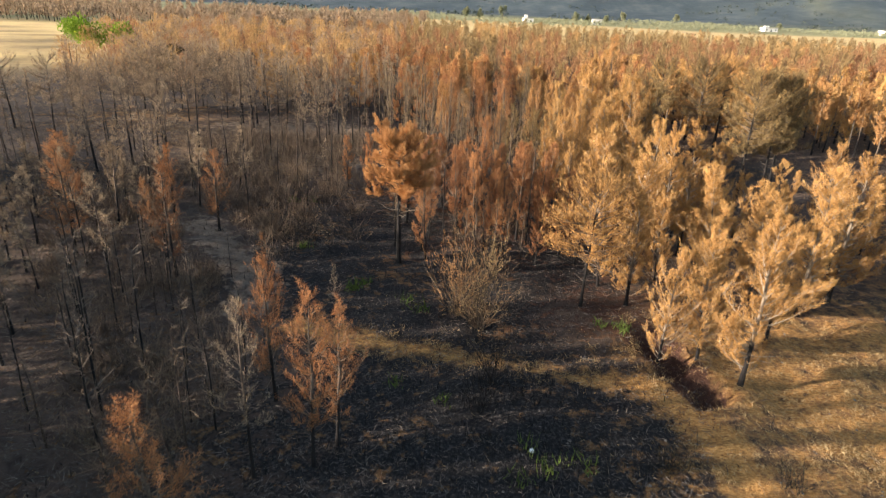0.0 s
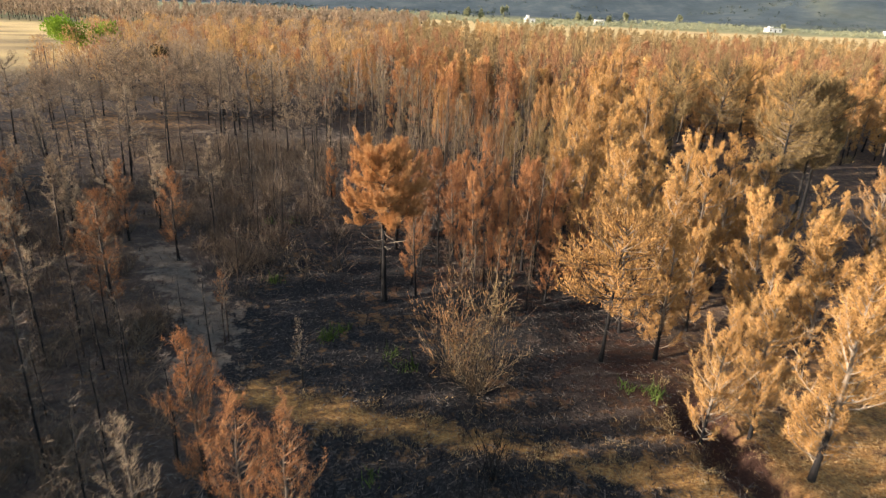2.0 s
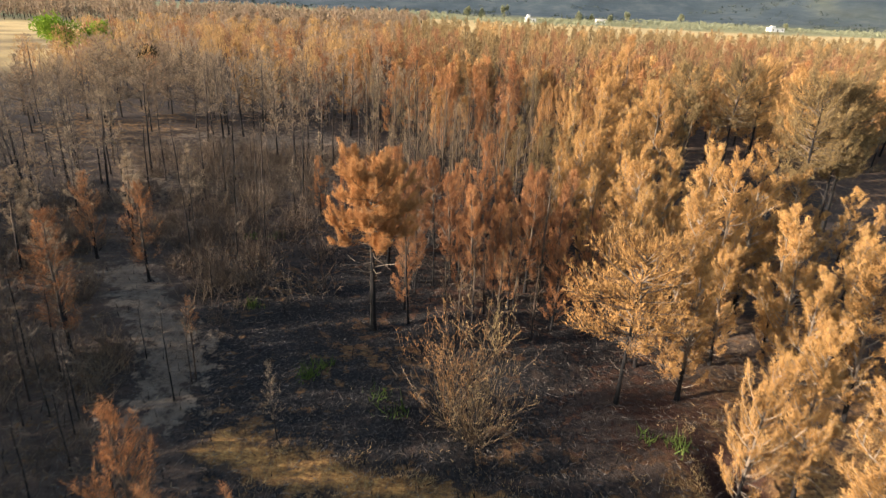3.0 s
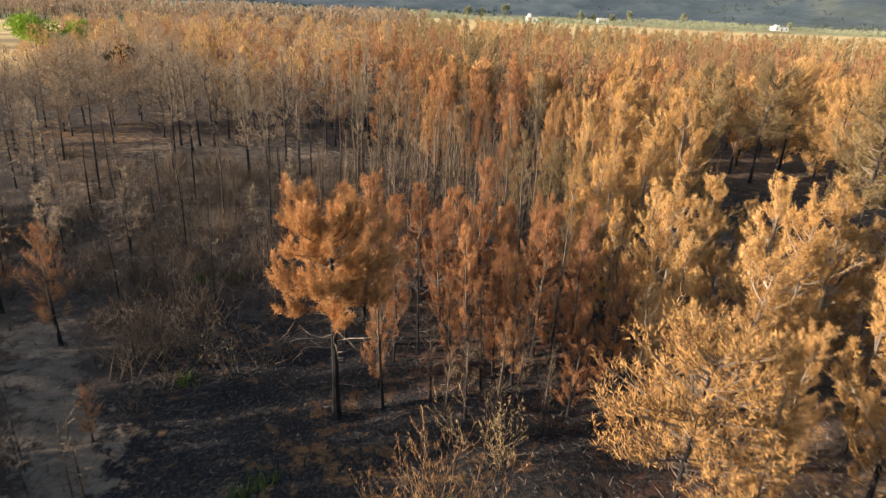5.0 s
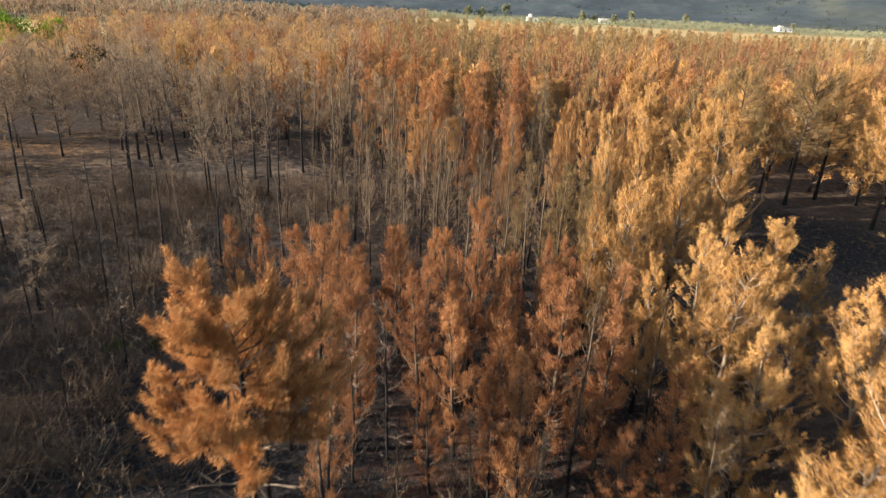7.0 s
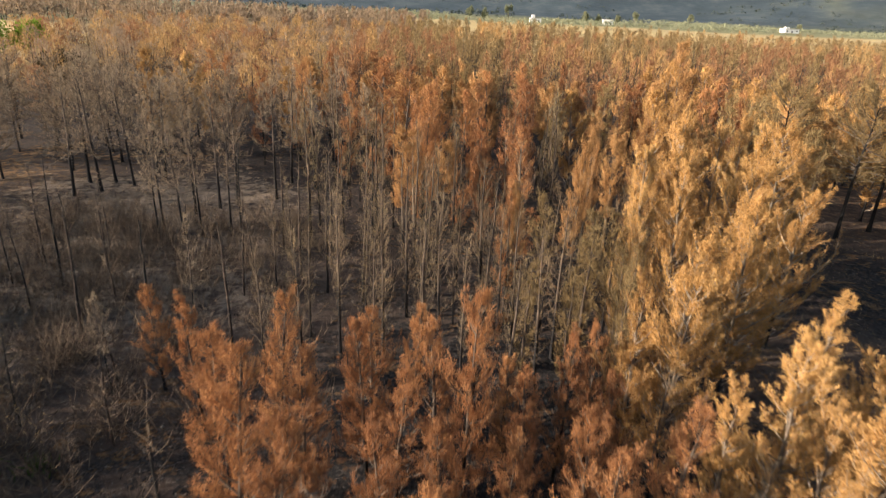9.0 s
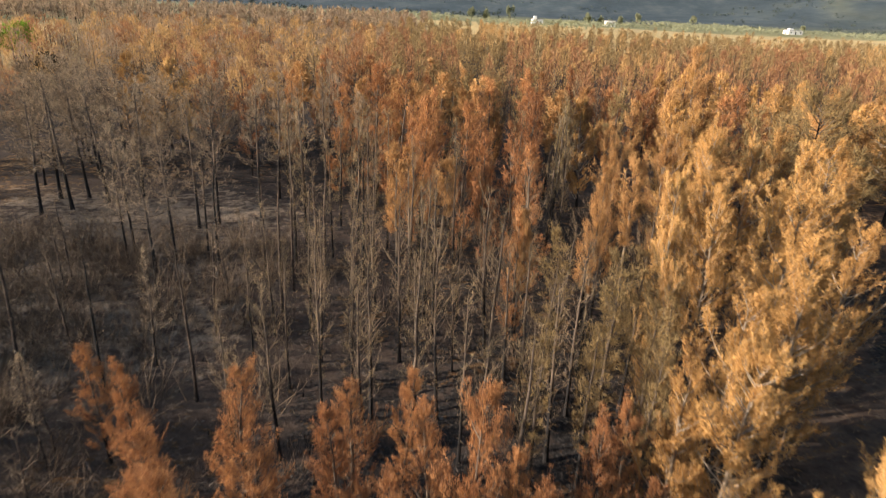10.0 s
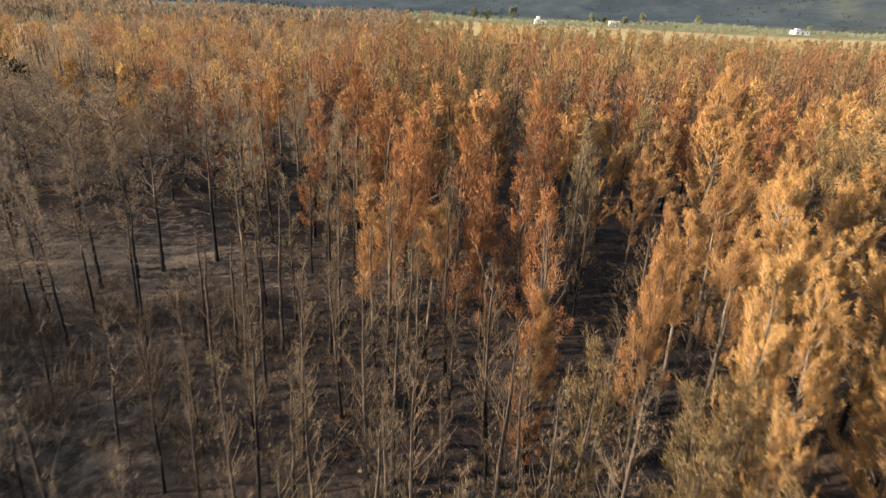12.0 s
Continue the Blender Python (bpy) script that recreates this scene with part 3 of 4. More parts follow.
loose_pine("spreading_pine", 7.5, 27.6, 6.0, 2.2, NEEDLE_GOLD, 15000, 501, "spreading pine with ragged golden-brown crown and bare limbs")
TALL = "tall thinning pine with olive-gold crown over bare trunk"
for n, (x, y, height, spread, leaf) in enumerate([(23.4, 46.0, 9.7, 2.4, NEEDLE_OLIVE), (26.0, 47.2, 9.6, 2.2, NEEDLE_OLIVE), (27.0, 48.2, 9.2, 2.4, NEEDLE_OLIVE),
                                                  (27.6, 66.0, 9.0, 2.7, NEEDLE_OLIVE), (30.6, 67.4, 9.0, 2.6, NEEDLE_GOLD), (24.6, 69.0, 8.6, 2.4, NEEDLE_OLIVE), (31.2, 61.4, 8.6, 2.4, NEEDLE_GOLD)]):
    loose_pine("spreading_pine", x, y, height, spread, leaf, 24000, 502 + n, TALL)
hero = np.random.default_rng(77)
GOLD_NEAR = [(10.0, 23.1, 6.1, 0.9), (11.7, 23.1, 6.3, 0.95), (12.5, 20.8, 7.8, 1.1), (13.2, 26.8, 6.2, 1.15), (14.2, 29.4, 6.8, 1.2), (12.7, 35.3, 8.8, 0.95), (13.7, 34.0, 8.6, 0.95), (15.1, 35.1, 8.5, 1.0),
             (16.7, 34.8, 7.5, 1.1), (11.0, 32.6, 7.2, 1.15), (12.0, 42.5, 6.7, 1.0), (13.2, 41.5, 6.8, 1.0), (10.4, 37.9, 7.5, 1.15), (10.6, 39.3, 6.2, 1.0), (10.8, 41.2, 6.6, 1.05), (13.7, 42.2, 6.6, 1.0),
             (7.7, 43.5, 6.8, 0.9), (8.7, 43.2, 7.4, 0.95), (10.2, 46.8, 7.0, 1.1), (9.0, 48.5, 7.0, 0.6), (15.4, 24.6, 6.0, 1.1), (18.4, 27.4, 8.0, 1.15), (21.0, 29.2, 8.2, 1.2), (22.5, 31.8, 6.4, 1.1),
             (26.8, 40.4, 6.8, 1.1), (14.6, 12.6, 5.5, 1.0), (17.6, 31.2, 6.0, 1.1), (12.2, 30.6, 5.6, 1.1), (10.0, 35.2, 6.4, 1.1), (8.9, 40.2, 6.0, 1.0)]
GOLD_MORE = [(10.0, 51.6, 8.8, 0.7), (13.3, 55.4, 8.1, 1.0), (16.2, 51.8, 7.4, 1.05), (14.1, 58.4, 9.0, 1.0), (16.3, 56.8, 8.8, 1.0), (14.8, 60.2, 9.0, 0.95), (18.2, 61.5, 8.4, 1.05),
             (17.1, 55.4, 9.0, 1.05), (14.2, 63.5, 8.3, 0.95), (12.2, 53.4, 7.6, 0.8), (14.4, 52.6, 8.2, 1.1), (13.0, 49.0, 7.6, 1.1), (16.0, 59.2, 8.4, 1.0), (19.2, 57.6, 7.6, 1.1), (12.4, 47.6, 6.8, 1.1)]
OCHRE_NEAR = [(7.9, 53.0, 8.5, 0.6), (8.6, 54.9, 8.6, 0.6), (10.5, 57.6, 7.9, 0.8), (13.1, 61.9, 8.0, 0.9), (11.5, 66.7, 7.6, 0.9), (11.6, 56.8, 7.2, 0.9), (5.5, 54.4, 6.2, 0.7)]
RUST_NEAR = [(3.1, 41.6, 7.1, 0.8), (-1.9, 39.2, 6.7, 1.05), (0.5, 42.9, 5.5, 1.0), (4.2, 34.8, 5.4, 0.85), (5.3, 37.1, 6.7, 0.95), (-0.4, 37.3, 6.4, 0.95), (-2.0, 43.7, 5.9, 1.0), (1.9, 35.5, 4.3, 0.8),
             (3.5, 35.2, 4.5, 0.8), (-2.8, 41.4, 5.8, 1.05), (0.4, 44.8, 5.0, 0.95), (1.6, 46.0, 4.3, 0.9), (5.6, 39.2, 5.9, 0.95), (4.6, 40.8, 5.4, 0.95), (5.9, 43.4, 5.3, 0.9), (7.0, 44.4, 5.0, 0.85),
             (1.5, 38.7, 5.6, 1.0), (2.6, 37.0, 5.6, 0.95), (6.7, 36.6, 6.0, 1.0), (-1.0, 41.7, 5.4, 1.0), (2.4, 43.7, 5.4, 0.95), (7.2, 39.2, 6.2, 1.0), (7.6, 34.6, 5.4, 1.0), (6.0, 33.2, 4.8, 0.9),
             (-6.9, 46.8, 4.2, 0.9), (-4.9, 45.0, 4.8, 0.9)]
SINGED_NEAR = [(-19.7, 31.4, 6.7, 1.05), (-13.5, 29.6, 6.2, 1.15), (-13.6, 36.6, 5.5, 1.15), (-24.0, 39.0, 5.6, 1.4), (-9.3, 30.9, 2.2, 1.2), (-17.2, 38.6, 5.0, 1.2),
               (-5.6, 19.0, 6.2, 0.9), (-3.6, 15.8, 6.6, 0.9), (-3.0, 16.8, 5.6, 1.0), (-6.2, 11.0, 6.1, 1.2), (-16.4, 33.6, 4.2, 1.0), (-21.8, 35.0, 4.6, 1.2)]
THIN_NEAR = [(-5.35, 15.2, 6.6, 0.8), (-4.3, 25.0, 3.2, 0.8), (-13.4, 61.2, 7.6, 0.7), (-20.6, 68.9, 8.4, 1.1), (-21.6, 67.4, 8.0, 1.1), (-22.3, 70.6, 8.4, 1.1), (-19.2, 70.6, 8.2, 1.0), (-20.9, 71.4, 8.2, 1.1),
             (-8.8, 68.8, 8.4, 1.0), (-8.7, 72.7, 8.4, 1.0), (-6.7, 71.6, 8.2, 1.0), (-5.8, 75.1, 8.4, 1.0), (-5.2, 76.4, 8.2, 1.0), (-11.8, 66.5, 8.2, 0.9), (-10.9, 67.3, 8.4, 0.9), (-11.6, 60.4, 7.2, 0.8),
             (-11.2, 61.8, 7.4, 0.8), (-13.7, 62.6, 7.8, 0.8), (-12.8, 65.1, 7.8, 0.9), (-9.7, 62.2, 7.6, 0.8), (-28.8, 50.8, 7.5, 1.2), (-25.9, 51.4, 7.4, 1.1), (-22.5, 50.2, 7.6, 1.0), (-24.2, 52.6, 7.0, 1.0),
             (-21.3, 44.2, 6.0, 1.0), (-27.4, 48.5, 6.6, 1.1), (-17.6, 72.0, 8.0, 1.0), (-23.0, 76.6, 8.2, 1.1), (-22.0, 79.0, 8.2, 1.1), (-8.5, 46.4, 4.0, 0.8), (-8.0, 52.2, 4.8, 0.8)]
GREY_NEAR = [(0.3, 49.7, 7.0, 1.0), (1.0, 53.0, 7.4, 1.0), (2.5, 49.7, 7.2, 1.0), (4.1, 50.4, 7.6, 1.1), (5.1, 49.0, 7.0, 1.0), (-2.0, 52.9, 6.6, 0.9), (-2.9, 55.3, 6.8, 0.9), (-3.8, 48.1, 5.4, 0.9),
             (1.0, 58.2, 7.8, 1.0), (3.1, 58.6, 8.0, 1.0), (-0.6, 58.2, 7.4, 0.9), (1.6, 53.6, 7.2, 1.0), (4.3, 53.6, 7.4, 1.1), (5.8, 56.3, 7.6, 1.0), (-4.2, 54.6, 6.4, 0.8), (-4.6, 52.9, 6.4, 0.8),
             (5.9, 47.8, 6.6, 1.1), (6.9, 50.1, 6.8, 1.1), (6.7, 52.3, 7.0, 1.0), (3.2, 47.6, 6.4, 1.0)]
OLIVE_NEAR = [(7.4, 48.2, 6.4, 1.2), (6.6, 46.6, 5.6, 1.1), (8.2, 47.0, 6.2, 1.2), (7.8, 49.7, 6.6, 1.1), (7.9, 45.7, 5.6, 1.1), (8.8, 50.4, 6.4, 1.1), (9.4, 49.4, 6.2, 1.2), (8.9, 47.8, 6.0, 1.1), (6.2, 51.4, 6.6, 1.0), (5.2, 46.6, 5.8, 1.0), (9.6, 51.0, 6.0, 1.1)]
SAPLINGS = [(1.6, 31.2, 4.2), (2.4, 32.6, 4.8), (3.3, 31.6, 4.6), (4.1, 33.0, 5.2), (3.0, 34.0, 5.0), (4.9, 31.8, 4.0), (1.2, 33.4, 4.2)]
for n, (x, y, height) in enumerate(SAPLINGS):
    plant("grey", x, y, height * 0.92, 0, hero, 1.2)
for kind, rows in (("gold", GOLD_NEAR), ("gold", GOLD_MORE), ("ochre", OCHRE_NEAR), ("olive", OLIVE_NEAR), ("rust", RUST_NEAR), ("singed", SINGED_NEAR), ("thin", THIN_NEAR), ("grey", GREY_NEAR)):
    for x, y, height, wide in rows:
        plant(kind, x, y, height, 0, hero, wide)
plant("ochre", 23.2, 85.2, 11.0, 2, hero, 0.8)
plant("gold", 21.2, 82.2, 9.4, 2, hero, 0.9)
plant("gold", 19.1, 73.0, 7.8, 2, hero, 1.0)
for x, y, height, wide in [(3.3, 62.4, 9.0, 0.8), (1.2, 63.5, 8.8, 0.85), (4.7, 67.0, 8.2, 0.9), (7.0, 66.6, 8.8, 0.95), (-2.0, 72.0, 9.6, 1.3), (-0.6, 71.2, 9.2, 1.2), (-4.6, 72.8, 8.0, 1.1), (6.3, 58.6, 7.6, 0.9), (5.4, 54.2, 6.2, 0.8),
                           (2.0, 69.8, 8.6, 0.9), (5.2, 72.4, 9.0, 1.0), (7.6, 70.4, 8.6, 1.0), (8.5, 78.7, 9.0, 1.1), (6.0, 62.4, 8.2, 0.85), (4.4, 61.0, 7.6, 0.8),
                           (-6.4, 90.0, 8.8, 1.4), (-4.6, 91.5, 8.6, 1.4), (-20.3, 91.0, 8.0, 1.3), (-18.0, 89.0, 7.6, 1.3), (-9.6, 79.5, 8.2, 1.1), (-13.0, 81.0, 8.0, 1.2)]:
    plant("rust", x, y, height, 2, hero, wide)

# ---- burnt poles ----
SNAGS = []
for n in range(6):
    rng = np.random.default_rng(300 + n)
    wood, twigs = Wood(), Wood()
    k = 8
    z = np.linspace(0, 1, k)
    tall = rng.uniform(4.2, 6.0)
    axis_pts = np.stack([np.cumsum(rng.normal(0, 0.05, k)) * z, np.cumsum(rng.normal(0, 0.05, k)) * z, z * tall - 0.1], 1)
    wood.tube(axis_pts, 0.042 * (1 - z) ** 0.7 + 0.007, 7)
    for _ in range(40):
        p, _ = along(rng, axis_pts, 1, 0.18)
        a = rng.uniform(0, 6.283)
        pts = bent(rng, p[0], unit(np.array([math.cos(a), math.sin(a), rng.uniform(-0.2, 0.8)])), rng.uniform(0.4, 1.7) * (1.25 - p[0][2] / tall), 0.35, 3, 0.2)
        twigs.tube(pts, [0.014, 0.011, 0.008, 0.003], 3)
        for _ in range(4):
            q, d = along(rng, pts, 1, 0.3)
            twigs.tube(bent(rng, q[0], unit(d[0] + rng.normal(0, 0.5, 3)), rng.uniform(0.15, 0.4), 0.4, 2, 0.1), [0.008, 0.005, 0.002], 3)
    SNAGS.append((wood.mesh("trunk", BARK_SINGED if n % 2 else BARK_CHAR), twigs.mesh("twigwork", BARK_TAN if n % 2 else BARK_GREY)))
POLES = []
for n in range(6):
    rng = np.random.default_rng(330 + n)
    wood, twigs = Wood(), Wood()
    z = np.linspace(0, 1, 9)
    axis_pts = np.stack([np.cumsum(rng.normal(0, 0.05, 9)) * z, np.cumsum(rng.normal(0, 0.05, 9)) * z, z * 6.5 - 0.1], 1)
    wood.tube(axis_pts, 0.065 * (1 - z) ** 0.6 + 0.008, 7)
    for _ in range(46):
        p, _ = along(rng, axis_pts, 1, 0.3)
        a = rng.uniform(0, 6.283)
        pts = bent(rng, p[0], unit(np.array([math.cos(a), math.sin(a), rng.uniform(-0.1, 0.9)])), rng.uniform(0.15, 0.8), 0.5, 2, 0.16)
        twigs.tube(pts, [0.010, 0.006, 0.002], 3)
    POLES.append((wood.mesh("trunk", BARK_SINGED if n % 2 else BARK_CHAR), twigs.mesh("twigwork", BARK_TAN)))


def pole(x, y, height, rng):
    trunk, twigs = POLES[int(rng.integers(len(POLES)))]
    thing("burnt_pole_pine", [("trunk", trunk, "black charred stem"), ("twigwork", twigs, "short dry twigs")], stand(x, y, rng.uniform(0, 360), height / 6.5),
          "tall bare burnt pine with short broken twigs", "tree", "bare burnt pines")
    taken.append((x, y))


def snag(x, y, height, rng):
    trunk, twigs = SNAGS[int(rng.integers(len(SNAGS)))]
    thing("charred_snag", [("trunk", trunk, "black charred stem"), ("twigwork", twigs, "dry grey twigs")], stand(x, y, rng.uniform(0, 360), height / 5.0),
          "leafless charred young pine standing in black ash", "tree", "charred snags")
    taken.append((x, y))


for x, y, h in [(-14.6, 26.2, 4.2), (-15.4, 23.8, 4.6), (-13.2, 28.3, 3.6), (-13.4, 26.7, 4.2), (-11.1, 25.7, 3.4), (-10.6, 29.6, 2.6), (-11.3, 17.7, 5.6), (-9.6, 21.0, 3.6), (-10.7, 19.8, 5.0), (-8.2, 17.6, 4.4),
                (-8.6, 47.0, 3.4), (-13.2, 20.8, 5.2), (-17.4, 27.0, 4.4), (-18.6, 30.4, 5.0), (-7.4, 14.4, 5.2), (-9.6, 14.6, 5.6), (-7.2, 20.6, 3.8), (-19.8, 34.0, 5.0), (-20.5, 44.0, 6.0), (-17.5, 43.0, 5.5),
                (0.6, 37.0, 5.0), (-0.3, 36.0, 4.4)]:
    snag(x, y, h, hero)
for n in range(26):
    snag(hero.uniform(-15.5, -7.0), hero.uniform(12.5, 29.0), hero.uniform(2.8, 4.6), hero)


# ---- the wood round them ----
def patches(x, y, scale, seed):
    return noise.noise((x / scale, y / scale, seed))


def zone(x, y):
    """Kind of tree at a place and the room that one takes, or None where it is open."""
    if bump2(x, y, 3, 18, 9, 8) > 0.32 or y < 14:
        return None
    if near_line(np.array(x), np.array(y), TRACK, 2.0) > 0 or near_line(np.array(x), np.array(y), LEFT_TRACK, 2.4) > 0:
        return None
    if 43 < y < 66 and 1.9 + 0.58 * (y - 27) < x < 42 or (5.6 < x < 8.2 and 27 < y < 33):
        return None
    if 57 < y < 72 and 3.2 + 0.21 * (y - 37.3) < x < 2.4 + 0.335 * (y - 37.3):
        return None
    if bump2(x, y, -12.5, 68.0, 9.0, 8.5) > 0.4 or bump2(x, y, -21, 62, 6, 5) > 0.5:
        return None
    p, q = patches(x, y, 14, 1.0), patches(x, y, 9, 5.0)
    if y < 46 and x < -3:
        return ("snag" if p < 0.05 or x > -14 else "thin" if q < 0.32 else "singed", 2.1) if x < -9.5 or (y > 40 and x < -5) else None
    if x < 8.6 and y < 33:
        return None
    if y < 43.8 and (-1.6 if y < 39 else -4.5) < x < 7:
        return ("rust" if q < (0.1 if x < 3 and y < 38 else 0.38) else "grey", 1.3)
    if x > 8.6 and y < 48:
        if y < 27 or patches(x, y, 4.5, 9.0) > 0.22:
            return None
        return ("olive" if q > 0.36 else "gold" if p < 0.4 or y < 37 else "rust", 2.3)
    if y < 60 and x < -4.5:
        return ("snag" if q < 0.1 else "pole", 2.3)
    if y < 74 and x < -9:
        return ("broad" if p < 0.2 else "thin", 4.4 if x < -29 else 5.0 if bump2(x, y, -20, 63, 10, 8) > 0.3 else 3.3)
    if y < 70 and x < 11.5 + 2 * p:
        return ("pole" if x < -1.0 + 3 * p and q < -0.15 else "ochre" if x > 8.5 and q > 0.1 else "grey" if y < 59 or x < 0 else "rust" if q > 0.28 else "ochre" if q < -0.28 else "olive" if p > 0.1 else "grey", 1.4 if x > 0 else 1.65)
    if y < 74 and x >= 10:
        return None if patches(x, y, 5, 9.0) > 0.22 else ("gold" if p < 0.05 else "ochre" if q < 0.22 else "olive", 2.4)
    if x < -12:
        return None if patches(x, y, 11, 2.0) > 0.02 else ("broad" if q < 0.2 else "thin" if q < 0.28 else "rust" if p > 0.1 else "gold", 2.6)
    if x < -2 and y < 84:
        return ("thin" if q < 0.1 else "gold" if p < 0.1 else "rust", 2.3)
    if p > 0.2:
        return ("rust" if q > -0.1 else "ochre", 2.3)
    if x > 18:
        return ("gold" if q < 0.1 else "ochre" if p < 0 else "olive", 2.4)
    return ("olive" if q < -0.02 else "ochre" if p < -0.05 else "rust" if q > 0.22 else "grey", 2.2)


cells = {}
for x, y in taken:
    cells.setdefault((int(x // 4), int(y // 4)), []).append((x, y))


def free(x, y, room):
    i, j = int(x // 4), int(y // 4)
    near = [p for a in (-1, 0, 1) for b in (-1, 0, 1) for p in cells.get((i + a, j + b), ())]
    return all((x - a) ** 2 + (y - b) ** 2 > room * room for a, b in near)


def tree_height(kind, x, y, rng):
    if kind == "snag":
        return rng.uniform(2.6, 4.6) if y < 46 else rng.uniform(3.6, 6.0)
    if kind == "grey" and y < 60:
        return rng.uniform(4.8, 7.4)
    if kind == "pole":
        return rng.uniform(5.0, 7.6)
    if x < -6 and y < 56:
        return rng.uniform(3.8, 5.8)
    if x < -9 and kind == "thin":
        return rng.uniform(5.0, 7.4)
    if y < 46 and x < 7:
        return rng.uniform(4.2, 5.8)
    if x > 12 and 33 < y < 46:
        return rng.uniform(4.0, 6.0)
    if kind == "gold" and y < 60:
        return rng.uniform(5.0, 8.8)
    return rng.uniform(6.4, 8.8)


scatter = np.random.default_rng(5)
for _ in range(9000):
    y = scatter.uniform(12, 92)
    x = scatter.uniform(-0.74 * (y + 12), 0.80 * (y + 10))
    if x < -46 and y > 72:
        continue
    found = zone(x, y)
    if found is None or not free(x, y, found[1]):
        continue
    kind = found[0]
    cells.setdefault((int(x // 4), int(y // 4)), []).append((x, y))
    tall = tree_height(kind, x, y, scatter)
    if kind == "snag":
        snag(x, y, tall, scatter)
    elif kind == "pole":
        pole(x, y, tall, scatter)
    else:
        plant(kind, x, y, tall, 0 if abs(x - 1.5) < 12 and y < (58 if kind == "grey" else 46) else 2 if abs(x - 1.5) < 24 and y < 74 else 1, scatter, scatter.uniform(0.85, 1.15))

# ---- far woods ----
FAR_COUNT = {"rust": 0, "gold": 0, "olive": 0, "grey": 0}


def far_woods():
    rng = np.random.default_rng(9)
    leaves = {k: [] for k in FAR_COUNT}
    stems = Wood()
    seen = {}
    for _ in range(46000):
        far = rng.uniform(0, 1) ** 0.6
        y = 92 + far * 175 + rng.uniform(-8, 0)
        x = rng.uniform(-0.95 * (y + 10), 0.86 * (y + 8))
        if math.hypot(x, y) > 246 + 14 * patches(x, y, 60, 2.0):
            continue
        if bump2(x, y, -150, 205, 66, 64) > 0.35 or bump2(x, y, -88, 132, 16, 26) > 0.4 or bump2(x, y, -74, 136, 6, 5) > 0.4:
            continue
        room = 2.4 + (y - 92) * 0.007
        key = (int(x // room), int(y // room))
        if any((key[0] + a, key[1] + b) in seen for a in (0, 1) for b in (0,)) or key in seen:
            continue
        if x < -58 - 0.45 * (y - 100):
            continue
        if bump2(x, y, -66, 121, 7, 13) > 0.4:
            continue
        if x < -20 and patches(x, y, 22, 8.0) > 0.18:
            continue
        seen[key] = 1
        p, q = patches(x, y, 26, 3.0), patches(x, y, 12, 6.0)
        if x < -10:
            kind = str(rng.choice(["grey", "rust", "gold"], p=[0.25, 0.35, 0.40] if p > 0 else [0.45, 0.15, 0.40]))
        elif y > 170:
            kind = "olive" if p < 0.35 else "gold"
        else:
            kind = "gold" if p > 0.15 else "olive" if q < -0.05 else "rust"
        h, girth = (rng.uniform(5.2, 7.6), 2.3) if x < -12 else (rng.uniform(6.4, 9.0), 1.5)
        n = 330 if y < 130 else 190
        size = 0.5 if y < 130 else 0.78
        u = rng.uniform(0, 1, n) ** 0.8
        reach = (girth * (1 - u) ** (0.7 if x > -12 else 0.5) + 0.15) * rng.uniform(0.25, 1.0, n)
        a = rng.uniform(0, 6.283, n)
        zz = h * (0.27 + 0.70 * u)
        z0 = 0.0
        roots = np.stack([x + reach * np.cos(a), y + reach * np.sin(a), z0 + zz], 1)
        ways = np.stack([0.5 * np.cos(a), 0.5 * np.sin(a), np.full(n, 0.9)], 1)
        leaves[kind].append(blades(rng, roots, ways, 0.85 * size, 0.17 * size, 0.35))
        FAR_COUNT[kind] += 1
        stems.tube([(x, y, z0 - 0.2), (x + rng.normal(0, 0.1), y, z0 + h * 0.5), (x + rng.normal(0, 0.15), y, z0 + h)], [0.11, 0.08, 0.01], 3)
    for kind, material in (("rust", HAZED_RUST), ("gold", HAZED_GOLD), ("olive", HAZED_OLIVE), ("grey", HAZED_DUN)):
        if leaves[kind]:
            ob = new("far_woods_crowns", fast_tris("far_woods_crowns", np.concatenate(leaves[kind]), material))
            tagged(ob, "distant burnt pine wood with " + {"rust": "rust", "gold": "golden", "olive": "olive-brown", "grey": "grey-brown"}[kind] + " crowns", "woods", kind="stuff")
    tagged(new("far_woods_stems", stems.mesh("far_woods_stems", BARK_GREY)), "dark stems of the distant burnt pine wood", "woods", kind="stuff")


far_woods()


